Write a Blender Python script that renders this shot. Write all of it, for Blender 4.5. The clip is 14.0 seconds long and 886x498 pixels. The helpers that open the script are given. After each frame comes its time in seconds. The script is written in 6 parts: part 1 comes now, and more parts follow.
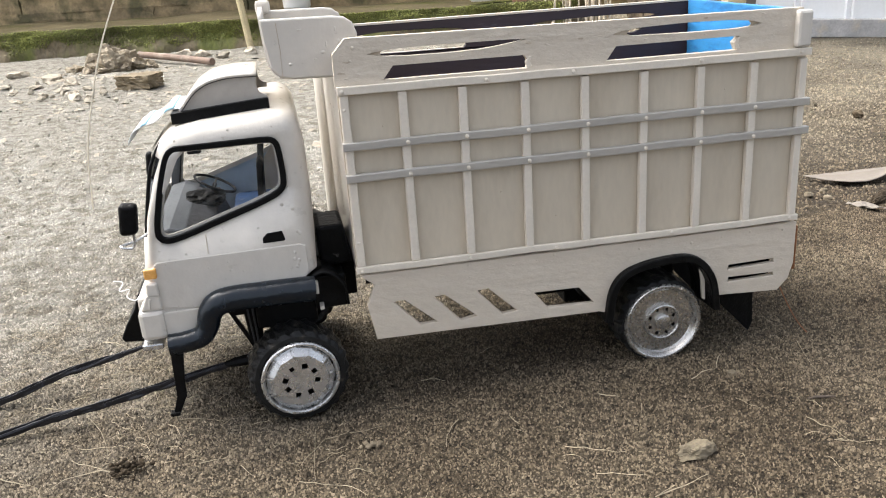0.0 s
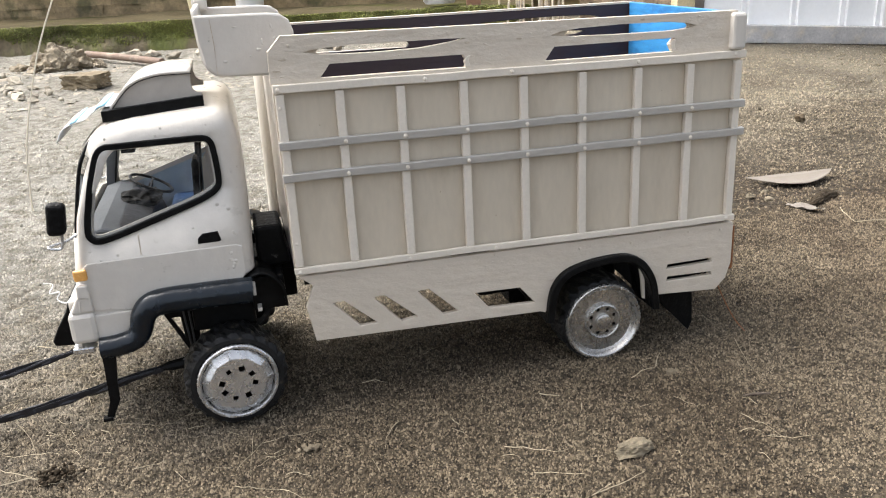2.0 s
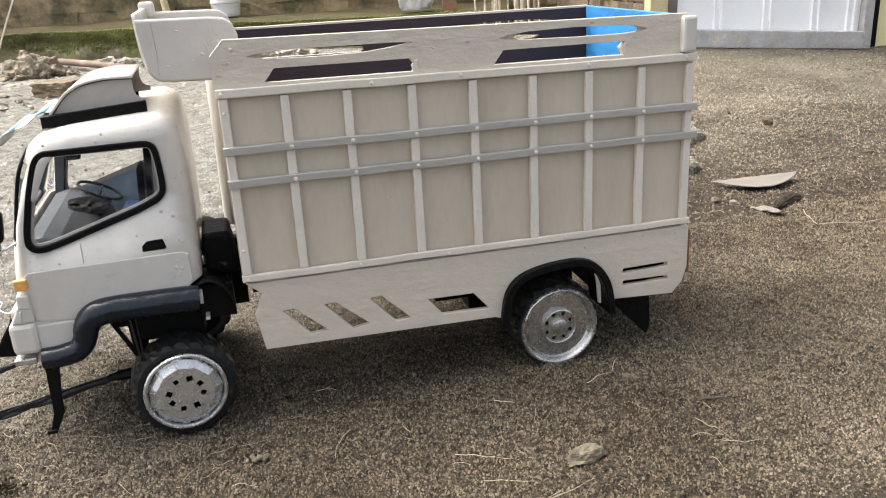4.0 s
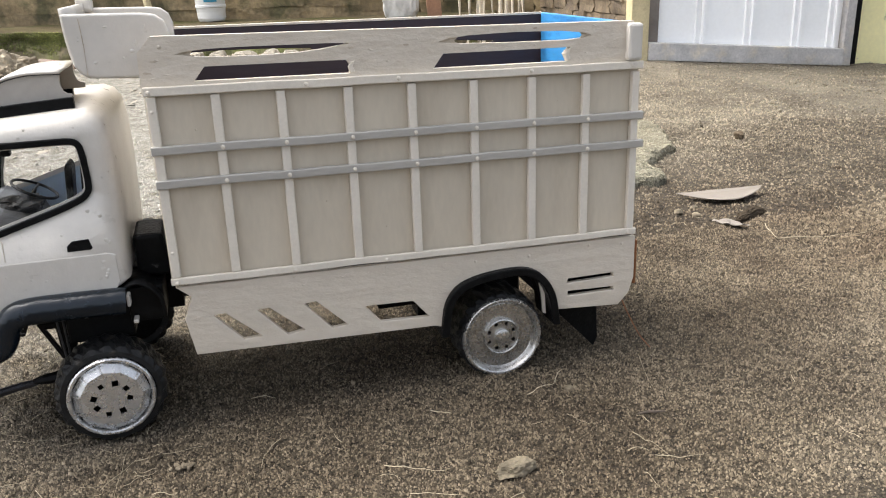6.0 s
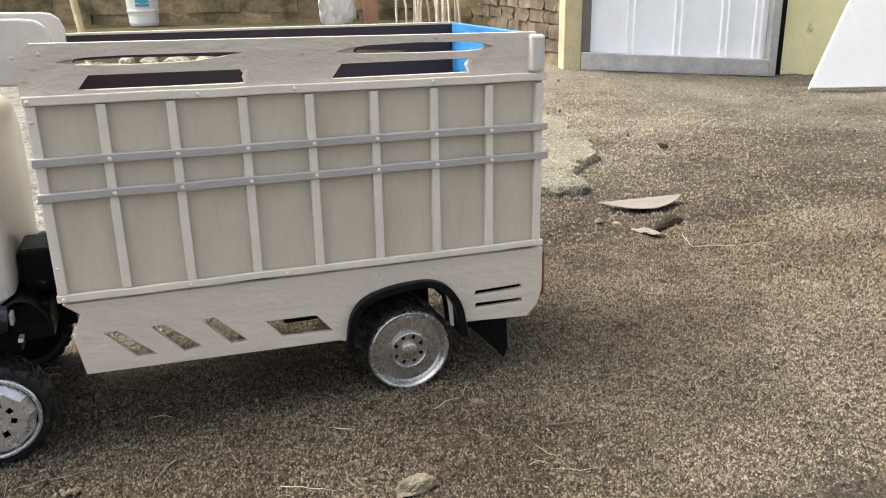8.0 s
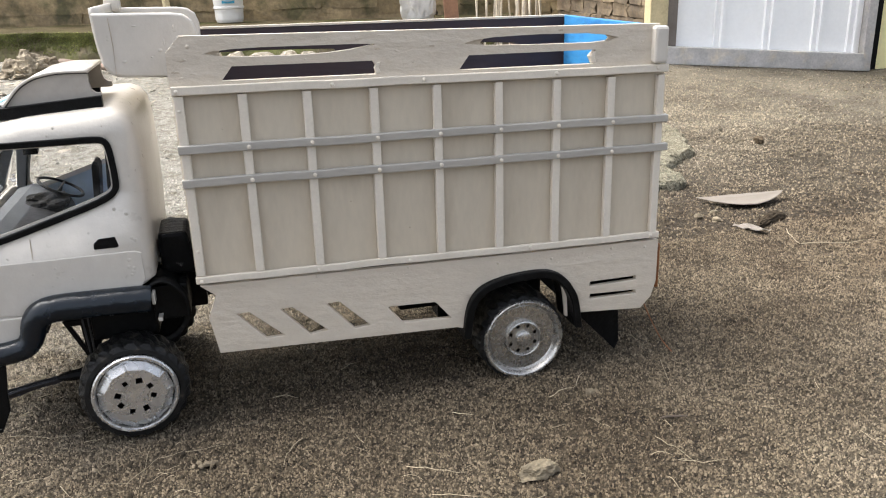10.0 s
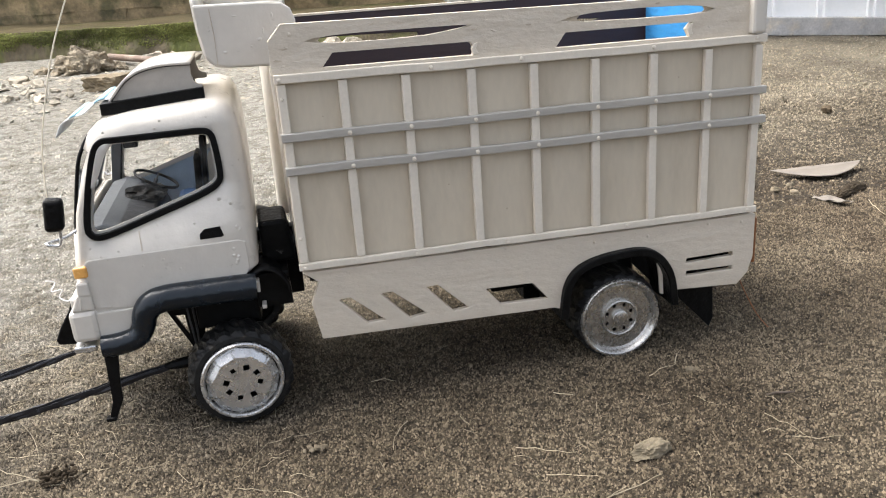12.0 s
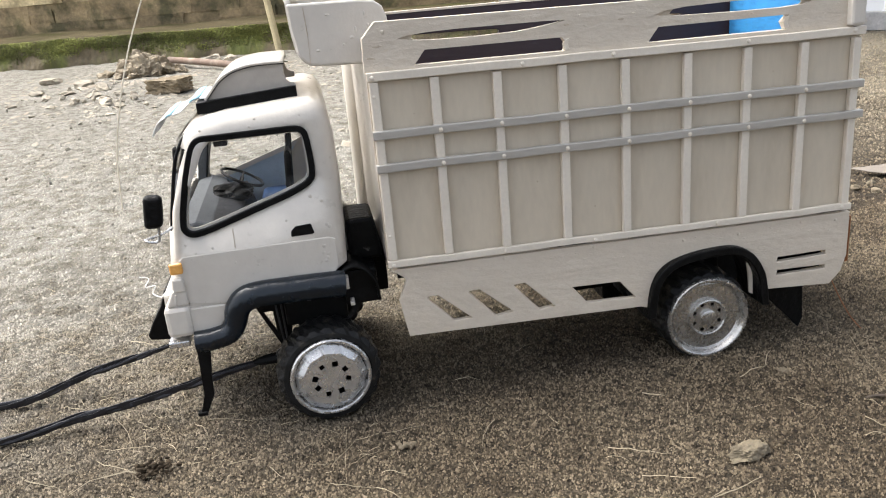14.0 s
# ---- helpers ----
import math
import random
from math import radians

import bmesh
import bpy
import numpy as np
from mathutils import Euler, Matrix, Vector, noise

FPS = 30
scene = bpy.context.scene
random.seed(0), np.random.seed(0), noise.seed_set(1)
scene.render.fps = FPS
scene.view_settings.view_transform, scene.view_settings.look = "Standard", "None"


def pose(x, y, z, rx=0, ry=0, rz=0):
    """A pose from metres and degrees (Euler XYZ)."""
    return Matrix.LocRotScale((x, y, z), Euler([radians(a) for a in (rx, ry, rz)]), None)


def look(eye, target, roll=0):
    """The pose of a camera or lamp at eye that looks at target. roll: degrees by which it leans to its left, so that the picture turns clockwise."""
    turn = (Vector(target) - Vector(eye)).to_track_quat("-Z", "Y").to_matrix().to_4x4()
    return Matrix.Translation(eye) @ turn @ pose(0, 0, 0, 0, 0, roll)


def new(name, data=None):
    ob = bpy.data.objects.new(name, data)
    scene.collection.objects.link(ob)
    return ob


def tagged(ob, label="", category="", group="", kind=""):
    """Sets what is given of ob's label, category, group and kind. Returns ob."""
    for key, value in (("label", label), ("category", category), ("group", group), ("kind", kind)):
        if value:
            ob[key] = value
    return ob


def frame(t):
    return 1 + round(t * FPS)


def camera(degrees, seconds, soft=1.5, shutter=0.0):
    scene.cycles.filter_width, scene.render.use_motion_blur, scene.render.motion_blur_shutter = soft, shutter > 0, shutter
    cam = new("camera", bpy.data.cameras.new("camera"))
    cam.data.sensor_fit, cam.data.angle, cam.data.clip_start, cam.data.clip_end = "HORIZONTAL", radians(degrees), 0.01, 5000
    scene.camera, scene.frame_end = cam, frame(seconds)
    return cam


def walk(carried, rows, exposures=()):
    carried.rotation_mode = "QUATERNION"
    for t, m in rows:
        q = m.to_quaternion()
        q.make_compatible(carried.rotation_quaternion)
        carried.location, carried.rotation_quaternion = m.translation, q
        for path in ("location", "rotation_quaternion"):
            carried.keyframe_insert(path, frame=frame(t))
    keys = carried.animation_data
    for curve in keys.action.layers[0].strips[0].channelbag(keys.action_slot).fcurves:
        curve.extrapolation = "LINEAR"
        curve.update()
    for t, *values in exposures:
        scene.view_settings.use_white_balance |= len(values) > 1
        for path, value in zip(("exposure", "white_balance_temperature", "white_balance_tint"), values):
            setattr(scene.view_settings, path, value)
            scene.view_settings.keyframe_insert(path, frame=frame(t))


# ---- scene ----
cam = camera(56.7, 14.0, soft=1.1)

PATH = [
    (0, (0.028, 0.055, 0.543), (0.366, 1.903, -0.143), -4.1),
    (0.5, (0.029, 0.055, 0.542), (0.373, 1.903, -0.141), -3.9),
    (1, (0.033, 0.054, 0.537), (0.395, 1.9, -0.142), -3.7),
    (1.5, (0.042, 0.055, 0.536), (0.443, 1.892, -0.147), -3.4),
    (2, (0.052, 0.054, 0.536), (0.489, 1.882, -0.149), -3.2),
    (2.5, (0.059, 0.054, 0.534), (0.521, 1.875, -0.154), -3.3),
    (3, (0.066, 0.053, 0.534), (0.554, 1.864, -0.158), -3.2),
    (5.3, (0.144, 0.053, 0.519), (0.599, 1.89, -0.126), -3.4),
    (5.5, (0.15, 0.052, 0.518), (0.625, 1.882, -0.136), -2.9),
    (6, (0.164, 0.053, 0.516), (0.665, 1.876, -0.136), -2.0),
    (6.5, (0.18, 0.055, 0.515), (0.721, 1.87, -0.128), -1.7),
    (7, (0.205, 0.055, 0.518), (0.757, 1.868, -0.123), -1.6),
    (7.2, (0.218, 0.052, 0.52), (0.803, 1.856, -0.115), -1.3),
    (8.25, (0.222, 0.053, 0.515), (0.850, 1.842, -0.128), -1.1),
    (9.3, (0.178, 0.054, 0.512), (0.735, 1.858, -0.147), -1.1),
    (9.5, (0.171, 0.053, 0.515), (0.694, 1.869, -0.139), -1.4),
    (10, (0.151, 0.056, 0.515), (0.623, 1.889, -0.13), -1.7),
    (10.5, (0.131, 0.062, 0.518), (0.586, 1.899, -0.127), -2.1),
    (11, (0.113, 0.064, 0.518), (0.535, 1.908, -0.132), -2.9),
    (11.5, (0.091, 0.072, 0.517), (0.498, 1.911, -0.154), -3.7),
    (12, (0.077, 0.077, 0.517), (0.456, 1.919, -0.164), -4.2),
    (12.5, (0.061, 0.081, 0.519), (0.401, 1.931, -0.159), -4.6),
    (13, (0.038, 0.086, 0.517), (0.335, 1.946, -0.157), -4.8),
    (13.5, (0.038, 0.087, 0.519), (0.317, 1.95, -0.152), -4.9),
    (14, (0.026, 0.09, 0.516), (0.297, 1.955, -0.155), -5.2),
]
walk(cam, [(t, look(eye, target, roll)) for t, eye, target, roll in PATH], exposures=[(0.0, 1.73, 6470, 9), (14.0, 1.73, 6470, 9)])

# ---------------------------------------------------------------- light
world = bpy.data.worlds.new("sky")
scene.world = world
world.use_nodes = True
wn, wl = world.node_tree.nodes, world.node_tree.links
sky = wn.new("ShaderNodeTexSky")
sky.sky_type = "NISHITA"
sky.sun_disc = False
SUN_EL, SUN_AZ = 60.0, -56.0      # degrees above the horizon; compass angle from +y towards +x
sky.sun_elevation, sky.sun_rotation = radians(SUN_EL), radians(SUN_AZ)
sky.air_density, sky.dust_density = 0.8, 5.0
wn["Background"].inputs["Strength"].default_value = 0.135
haze = wn.new("ShaderNodeHueSaturation")          # thin cloud takes most of the blue out of the sky
haze.inputs["Saturation"].default_value = 0.45
wl.new(sky.outputs[0], haze.inputs["Color"])
wl.new(haze.outputs[0], wn["Background"].inputs["Color"])
sun = new("sun", bpy.data.lights.new("sun", "SUN"))
sun.data.energy, sun.data.angle, sun.data.color = 1.35, radians(42), (1.0, 0.97, 0.93)
sun_way = Vector((math.sin(radians(SUN_AZ)) * math.cos(radians(SUN_EL)), math.cos(radians(SUN_AZ)) * math.cos(radians(SUN_EL)), math.sin(radians(SUN_EL))))
sun.matrix_world = look((0, 0, 6), Vector((0, 0, 6)) - sun_way)

# ---------------------------------------------------------------- helpers
ORIGIN = {}


def thing(name, place, label, category, group="", kind=""):
    ob = new(name)
    ob.empty_display_size = 0.05
    ob.location = place
    ORIGIN[ob] = Vector(place)
    return tagged(ob, label, category, group, kind)


def mesh_from(bm, name):
    bmesh.ops.recalc_face_normals(bm, faces=bm.faces)
    me = bpy.data.meshes.new(name)
    bm.to_mesh(me)
    bm.free()
    return me


def place_mesh(name, me, material, parent=None, smooth=False, bevel=0.0, origin=None):
    """Links a mesh given in world metres, with its origin in its middle."""
    n = len(me.vertices)
    co = np.empty(n * 3)
    me.vertices.foreach_get("co", co)
    co = co.reshape(-1, 3)
    mid = Vector(((co.min(0) + co.max(0)) / 2).tolist()) if origin is None else Vector(origin)
    me.vertices.foreach_set("co", (co - np.array(mid)).ravel())
    if smooth:
        me.polygons.foreach_set("use_smooth", [True] * len(me.polygons))
        me.set_sharp_from_angle(angle=radians(38))
    me.update()
    me.materials.append(material)
    ob = new(name, me)
    ob.location = mid - (ORIGIN[parent] if parent else Vector())
    ob.parent = parent
    ORIGIN[ob] = mid
    if bevel:
        mod = ob.modifiers.new("bevel", "BEVEL")
        mod.width, mod.segments, mod.limit_method, mod.angle_limit = bevel, 2, "ANGLE", radians(35)
    return ob


def part(name, bm, material, parent, label="", smooth=False, bevel=0.0):
    ob = place_mesh(name, mesh_from(bm, name), material, parent, smooth, bevel)
    if label:
        ob["label"] = label
    return ob


def solo(name, bm, material, label, category, group="", kind="", smooth=False, bevel=0.0):
    ob = place_mesh(name, mesh_from(bm, name), material, None, smooth, bevel)
    return tagged(ob, label, category, group, kind)


def box(x0, x1, y0, y1, z0, z1, m=None):
    bm = bmesh.new()
    bmesh.ops.create_cube(bm, size=1)
    bmesh.ops.transform(bm, verts=bm.verts, matrix=Matrix.LocRotScale(((x0 + x1) / 2, (y0 + y1) / 2, (z0 + z1) / 2), None, (x1 - x0, y1 - y0, z1 - z0)))
    if m:
        bmesh.ops.transform(bm, verts=bm.verts, matrix=m)
    return bm


def loop_edges(bm, pts):
    vs = [bm.verts.new(p) for p in pts]
    return [bm.edges.new((vs[i], vs[(i + 1) % len(vs)])) for i in range(len(vs))]


def plate(outer, holes, y0, y1, m=None):
    """A board in the xz plane from y0 to y1, with openings right through it."""
    bm = bmesh.new()
    edges = loop_edges(bm, [(x, y0, z) for x, z in outer])
    for h in holes:
        edges += loop_edges(bm, [(x, y0, z) for x, z in h])
    faces = bmesh.ops.triangle_fill(bm, use_beauty=True, use_dissolve=False, edges=edges)["geom"]
    faces = [f for f in faces if isinstance(f, bmesh.types.BMFace)]
    out = bmesh.ops.extrude_face_region(bm, geom=faces)["geom"]
    bmesh.ops.translate(bm, verts=[v for v in out if isinstance(v, bmesh.types.BMVert)], vec=(0, y1 - y0, 0))
    bmesh.ops.dissolve_limit(bm, angle_limit=radians(1), verts=bm.verts, edges=bm.edges)
    if m:
        bmesh.ops.transform(bm, verts=bm.verts, matrix=m)
    return bm


def tube(path, radii, sides=12, flat=1.0, up=(0, 0, 1), close=True):
    """A pipe along the path; flat squeezes it sideways."""
    bm = bmesh.new()
    pts = [Vector(p) for p in path]
    if not hasattr(radii, "__len__"):
        radii = [radii] * len(pts)
    rings = []
    for i, p in enumerate(pts):
        d = (pts[min(i + 1, len(pts) - 1)] - pts[max(i - 1, 0)]).normalized()
        side = d.cross(Vector(up))
        side = side.normalized() if side.length > 1e-5 else Vector((1, 0, 0))
        top = side.cross(d).normalized()
        rings.append([bm.verts.new(p + radii[i] * (math.cos(a) * side * flat + math.sin(a) * top)) for a in (2 * math.pi * k / sides for k in range(sides))])
    for a, b in zip(rings, rings[1:]):
        for k in range(sides):
            bm.faces.new((a[k], a[(k + 1) % sides], b[(k + 1) % sides], b[k]))
    if close:
        bm.faces.new(rings[0])
        bm.faces.new(rings[-1])
    return bm


def curve_pts(pts, n=6):
    """A smooth line through the points."""
    pts = [Vector(p) for p in pts]
    out = []
    for i in range(len(pts) - 1):
        p0, p1, p2, p3 = pts[max(i - 1, 0)], pts[i], pts[i + 1], pts[min(i + 2, len(pts) - 1)]
        for k in range(n):
            t = k / n
            out.append(0.5 * ((2 * p1) + (p2 - p0) * t + (2 * p0 - 5 * p1 + 4 * p2 - p3) * t * t + (3 * p1 - p0 - 3 * p2 + p3) * t ** 3))
    out.append(pts[-1])
    return out


def lathe(profile, centre, sides=40, m=None):
    """Turns (radius, y) about the y axis through centre."""
    bm = bmesh.new()
    rings = []
    for r, y in profile:
        if r < 1e-6:
            rings.append([bm.verts.new((0, y, 0))])
        else:
            rings.append([bm.verts.new((r * math.cos(a), y, r * math.sin(a))) for a in (2 * math.pi * k / sides for k in range(sides))])
    for a, b in zip(rings, rings[1:]):
        for k in range(sides):
            k2 = (k + 1) % sides
            f = [a[k % len(a)], a[k2 % len(a)], b[k2 % len(b)], b[k % len(b)]]
            f = list(dict.fromkeys(f))
            if len(f) > 2:
                bm.faces.new(f)
    bmesh.ops.transform(bm, verts=bm.verts, matrix=Matrix.Translation(centre) @ (m or Matrix()))
    return bm


def add(bm, other):
    me = bpy.data.meshes.new("tmp")
    other.to_mesh(me)
    other.free()
    bm.from_mesh(me)
    bpy.data.meshes.remove(me)
    return bm


def rock(centre, size, seed, detail=2, rough=0.35, spin=0.0, chips=0):
    """An uneven lump of the given size."""
    bm = bmesh.new()
    bmesh.ops.create_icosphere(bm, subdivisions=detail, radius=0.5)
    off = Vector((seed * 7.31, seed * 3.17, seed * 1.71))
    rnd = random.Random(seed)
    for _ in range(chips):
        way = Vector((rnd.gauss(0, 1), rnd.gauss(0, 1), rnd.gauss(0, 0.8))).normalized()
        reach = rnd.uniform(0.26, 0.40)
        for v in bm.verts:
            over = v.co.dot(way) - reach
            if over > 0:
                v.co -= way * over
    for v in bm.verts:
        d = noise.noise(v.co * 2.1 + off) * rough * 0.7 + noise.noise(v.co * 5.3 + off) * rough * 0.45 + noise.noise(v.co * 13 + off) * rough * 0.28
        v.co = v.co * (1 + d)
        v.co.z = max(v.co.z, -0.36)
    bmesh.ops.transform(bm, verts=bm.verts, matrix=Matrix.Translation(centre) @ Matrix.Rotation(spin, 4, "Z") @ Matrix.Diagonal((*size, 1)))
    return bm


# ---------------------------------------------------------------- materials
def material(name, base, rough=0.6, metal=0.0, spread=0.12, scale=30.0, stretch=(1, 1, 1), bump=0.15, fine=220.0, second=None, cut=(0.55, 0.7), second_scale=9.0, island=0.0, random_ob=0.0, coat=0.0, bump_dist=0.002, spec=0.5):
    """Paint, wood, soil and the like: a base colour that wavers at two scales, a second colour in patches, and fine relief."""
    m = bpy.data.materials.new(name)
    m.use_nodes = True
    n, l = m.node_tree.nodes, m.node_tree.links
    b = n["Principled BSDF"]
    geo = n.new("ShaderNodeNewGeometry")
    mapp = n.new("ShaderNodeMapping")
    mapp.inputs["Scale"].default_value = stretch
    l.new(geo.outputs["Position"], mapp.inputs["Vector"])

    def tex(sc, detail=4.0, rg=0.55):
        t = n.new("ShaderNodeTexNoise")
        t.inputs["Scale"].default_value, t.inputs["Detail"].default_value, t.inputs["Roughness"].default_value = sc, detail, rg
        l.new(mapp.outputs[0], t.inputs["Vector"])
        return t.outputs["Fac"]

    def ramp(fac, p0, p1, v0, v1):
        r = n.new("ShaderNodeMapRange")
        r.inputs["From Min"].default_value, r.inputs["From Max"].default_value, r.inputs["To Min"].default_value, r.inputs["To Max"].default_value = p0, p1, v0, v1
        l.new(fac, r.inputs["Value"])
        return r.outputs["Result"]

    def mul(a, bb):
        x = n.new("ShaderNodeMath")
        x.operation = "MULTIPLY"
        l.new(a, x.inputs[0])
        l.new(bb, x.inputs[1])
        return x.outputs[0]

    big, small = tex(scale), tex(fine, 3.0)
    val = mul(ramp(big, 0.3, 0.7, 1 - spread, 1 + spread), ramp(small, 0.3, 0.7, 1 - spread * 0.7, 1 + spread * 0.7))
    if island:
        val = mul(val, ramp(geo.outputs["Random Per Island"], 0, 1, 1 - island, 1 + island))
    if random_ob:
        info = n.new("ShaderNodeObjectInfo")
        val = mul(val, ramp(info.outputs["Random"], 0, 1, 1 - random_ob, 1 + random_ob))
    colour = n.new("ShaderNodeRGB")
    colour.outputs[0].default_value = (*base, 1)
    col = colour.outputs[0]
    if second:
        mix = n.new("ShaderNodeMix")
        mix.data_type = "RGBA"
        l.new(ramp(tex(second_scale, 6.0, 0.62), cut[0], cut[1], 0, 1), mix.inputs["Factor"])
        l.new(col, mix.inputs["A"])
        mix.inputs["B"].default_value = (*second, 1)
        col = mix.outputs["Result"]
    sc = n.new("ShaderNodeVectorMath")
    sc.operation = "SCALE"
    l.new(col, sc.inputs[0])
    l.new(val, sc.inputs["Scale"])
    l.new(sc.outputs[0], b.inputs["Base Color"])
    l.new(ramp(small, 0.3, 0.7, rough * 0.85, min(1, rough * 1.15)), b.inputs["Roughness"])
    b.inputs["Metallic"].default_value = metal
    b.inputs["Coat Weight"].default_value = coat
    b.inputs["Specular IOR Level"].default_value = spec
    if bump:
        bp = n.new("ShaderNodeBump")
        bp.inputs["Strength"].default_value, bp.inputs["Distance"].default_value = bump, bump_dist
        l.new(tex(fine * 0.6, 5.0, 0.6), bp.inputs["Height"])
        l.new(bp.outputs[0], b.inputs["Normal"])
    return m


def glass(name, tint, gloss):
    m = bpy.data.materials.new(name)
    m.use_nodes = True
    n, l = m.node_tree.nodes, m.node_tree.links
    n.remove(n["Principled BSDF"])
    tr, gl, mx, fr = n.new("ShaderNodeBsdfTransparent"), n.new("ShaderNodeBsdfGlossy"), n.new("ShaderNodeMixShader"), n.new("ShaderNodeFresnel")
    tr.inputs[0].default_value = (*tint, 1)
    gl.inputs["Roughness"].default_value = gloss
    fr.inputs["IOR"].default_value = 1.30
    l.new(fr.outputs[0], mx.inputs[0])
    l.new(tr.outputs[0], mx.inputs[1])
    l.new(gl.outputs[0], mx.inputs[2])
    df, hz = n.new("ShaderNodeBsdfDiffuse"), n.new("ShaderNodeMixShader")
    df.inputs[0].default_value = (0.55, 0.55, 0.53, 1)
    dust = n.new("ShaderNodeTexNoise")
    dust.inputs["Scale"].default_value, dust.inputs["Detail"].default_value = 45, 6
    spread = n.new("ShaderNodeMapRange")
    for key, v in zip(("From Min", "From Max", "To Min", "To Max"), (0.44, 0.78, 0.0, 0.12)):
        spread.inputs[key].default_value = v
    place = n.new("ShaderNodeNewGeometry")
    l.new(place.outputs["Position"], dust.inputs["Vector"])
    l.new(dust.outputs["Fac"], spread.inputs["Value"])
    l.new(spread.outputs["Result"], hz.inputs[0])
    l.new(mx.outputs[0], hz.inputs[1])
    l.new(df.outputs[0], hz.inputs[2])
    l.new(hz.outputs[0], n["Material Output"].inputs[0])
    return m


WHITE = material("cab_paint", (0.560, 0.520, 0.462), 0.32, spread=0.05, scale=14, bump=0.4, fine=55, second=(0.32, 0.27, 0.21), cut=(0.70, 0.76), second_scale=60, coat=0.35, bump_dist=0.004)
# deflector cheeks: cream paint greyed, their shade put into the colour
CHEEK_SHADED = material("shaded_cheek_paint", (0.385, 0.352, 0.308), 0.6, spread=0.06, scale=16, bump=0.3, fine=140)
BOARD = material("board_paint", (0.575, 0.505, 0.412), 0.44, spread=0.035, scale=18, stretch=(0.45, 1, 1), bump=0.6, bump_dist=0.005, fine=110, second=(0.52, 0.455, 0.365), cut=(0.62, 0.78), second_scale=55)
PANEL = material("panel_paint", (0.525, 0.456, 0.354), 0.5, spread=0.055, scale=12, stretch=(1, 1, 0.3), bump=0.12, fine=160, second=(0.465, 0.396, 0.300), cut=(0.50, 0.72), second_scale=18)
POST = material("post_paint", (0.655, 0.59, 0.495), 0.5, spread=0.05, scale=25, bump=0.2, fine=240)
RAIL = material("rail_aluminium", (0.47, 0.445, 0.405), 0.34, 0.35, spread=0.07, scale=40, stretch=(0.2, 1, 1), bump=0.15, fine=300)
BLACK = material("black_paint", (0.005, 0.005, 0.005), 0.4, spread=0.25, scale=40, bump=0.6, bump_dist=0.004, fine=150, second=(0.10, 0.095, 0.088), cut=(0.69, 0.78), second_scale=75, spec=0.10)
NAVY = material("fender_paint", (0.005, 0.009, 0.014), 0.25, spread=0.2, scale=30, bump=0.5, bump_dist=0.005, fine=60, second=(0.10, 0.105, 0.115), cut=(0.70, 0.84), second_scale=70, spec=0.4)
RUBBER = material("tyre_rubber", (0.009, 0.009, 0.009), 0.5, spread=0.2, scale=60, bump=0.7, bump_dist=0.004, fine=130, second=(0.070, 0.060, 0.046), cut=(0.60, 0.74), second_scale=60, spec=0.25)
ALU = material("hub_aluminium", (0.52, 0.515, 0.505), 0.27, 0.75, spread=0.06, scale=45, bump=0.4, bump_dist=0.004, fine=70, second=(0.40, 0.385, 0.36), cut=(0.60, 0.80), second_scale=50)
DISC = material("disc_aluminium", (0.47, 0.455, 0.43), 0.27, 0.85, spread=0.05, scale=30, bump=0.08, fine=120, second=(0.44, 0.42, 0.39), cut=(0.55, 0.80), second_scale=35)
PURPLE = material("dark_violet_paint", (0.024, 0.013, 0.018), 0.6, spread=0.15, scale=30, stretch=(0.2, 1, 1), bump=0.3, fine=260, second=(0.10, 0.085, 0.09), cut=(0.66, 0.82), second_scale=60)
BLUE = material("blue_paint", (0.035, 0.215, 0.47), 0.5, spread=0.16, scale=40, stretch=(1, 0.3, 1), bump=0.3, fine=200, second=(0.018, 0.13, 0.34), cut=(0.50, 0.66), second_scale=70)
ORANGE = material("indicator_orange", (0.70, 0.36, 0.10), 0.25, spread=0.08, scale=60, bump=0.1)
TAIL = material("tail_lamp_brown", (0.20, 0.075, 0.025), 0.35, spread=0.2, scale=60, bump=0.1)
KNOT = material("knot", (0.46, 0.39, 0.30), 0.7, spread=0.2, scale=90, bump=0.3)
CREAM = material("bare_wood", (0.58, 0.54, 0.47), 0.6, spread=0.10, scale=20, stretch=(1, 1, 0.2), bump=0.3, fine=240)
DARK_GREY = material("dark_grey_plastic", (0.032, 0.032, 0.034), 0.5, spread=0.2, scale=50, bump=0.4, fine=200)
LINING = material("door_lining", (0.40, 0.49, 0.57), 0.55, spread=0.08, scale=30, bump=0.15)
GREY_IN = material("cab_inner_paint", (0.105, 0.112, 0.120), 0.6, spread=0.1, scale=30, bump=0.15)
SEAT = material("blue_plastic", (0.05, 0.11, 0.26), 0.35, spread=0.3, scale=60, bump=0.35, second=(0.35, 0.38, 0.42), cut=(0.58, 0.66), second_scale=50)
PAPER = material("paper_white", (0.74, 0.74, 0.72), 0.7, spread=0.04, scale=30, bump=0.05)
PAPER_BLUE = material("paper_blue", (0.30, 0.56, 0.70), 0.7, spread=0.06, scale=60, bump=0.05)
STRAP = material("black_strap", (0.010, 0.010, 0.013), 0.34, spread=0.3, scale=90, bump=0.5, fine=400, second=(0.06, 0.07, 0.10), cut=(0.6, 0.75), second_scale=60, spec=0.35)
GLASS = glass("cab_glass", (0.985, 0.988, 0.99), 0.05)
STRAW = material("straw", (0.30, 0.255, 0.175), 0.8, spread=0.15, scale=30, bump=0.1, island=0.35)
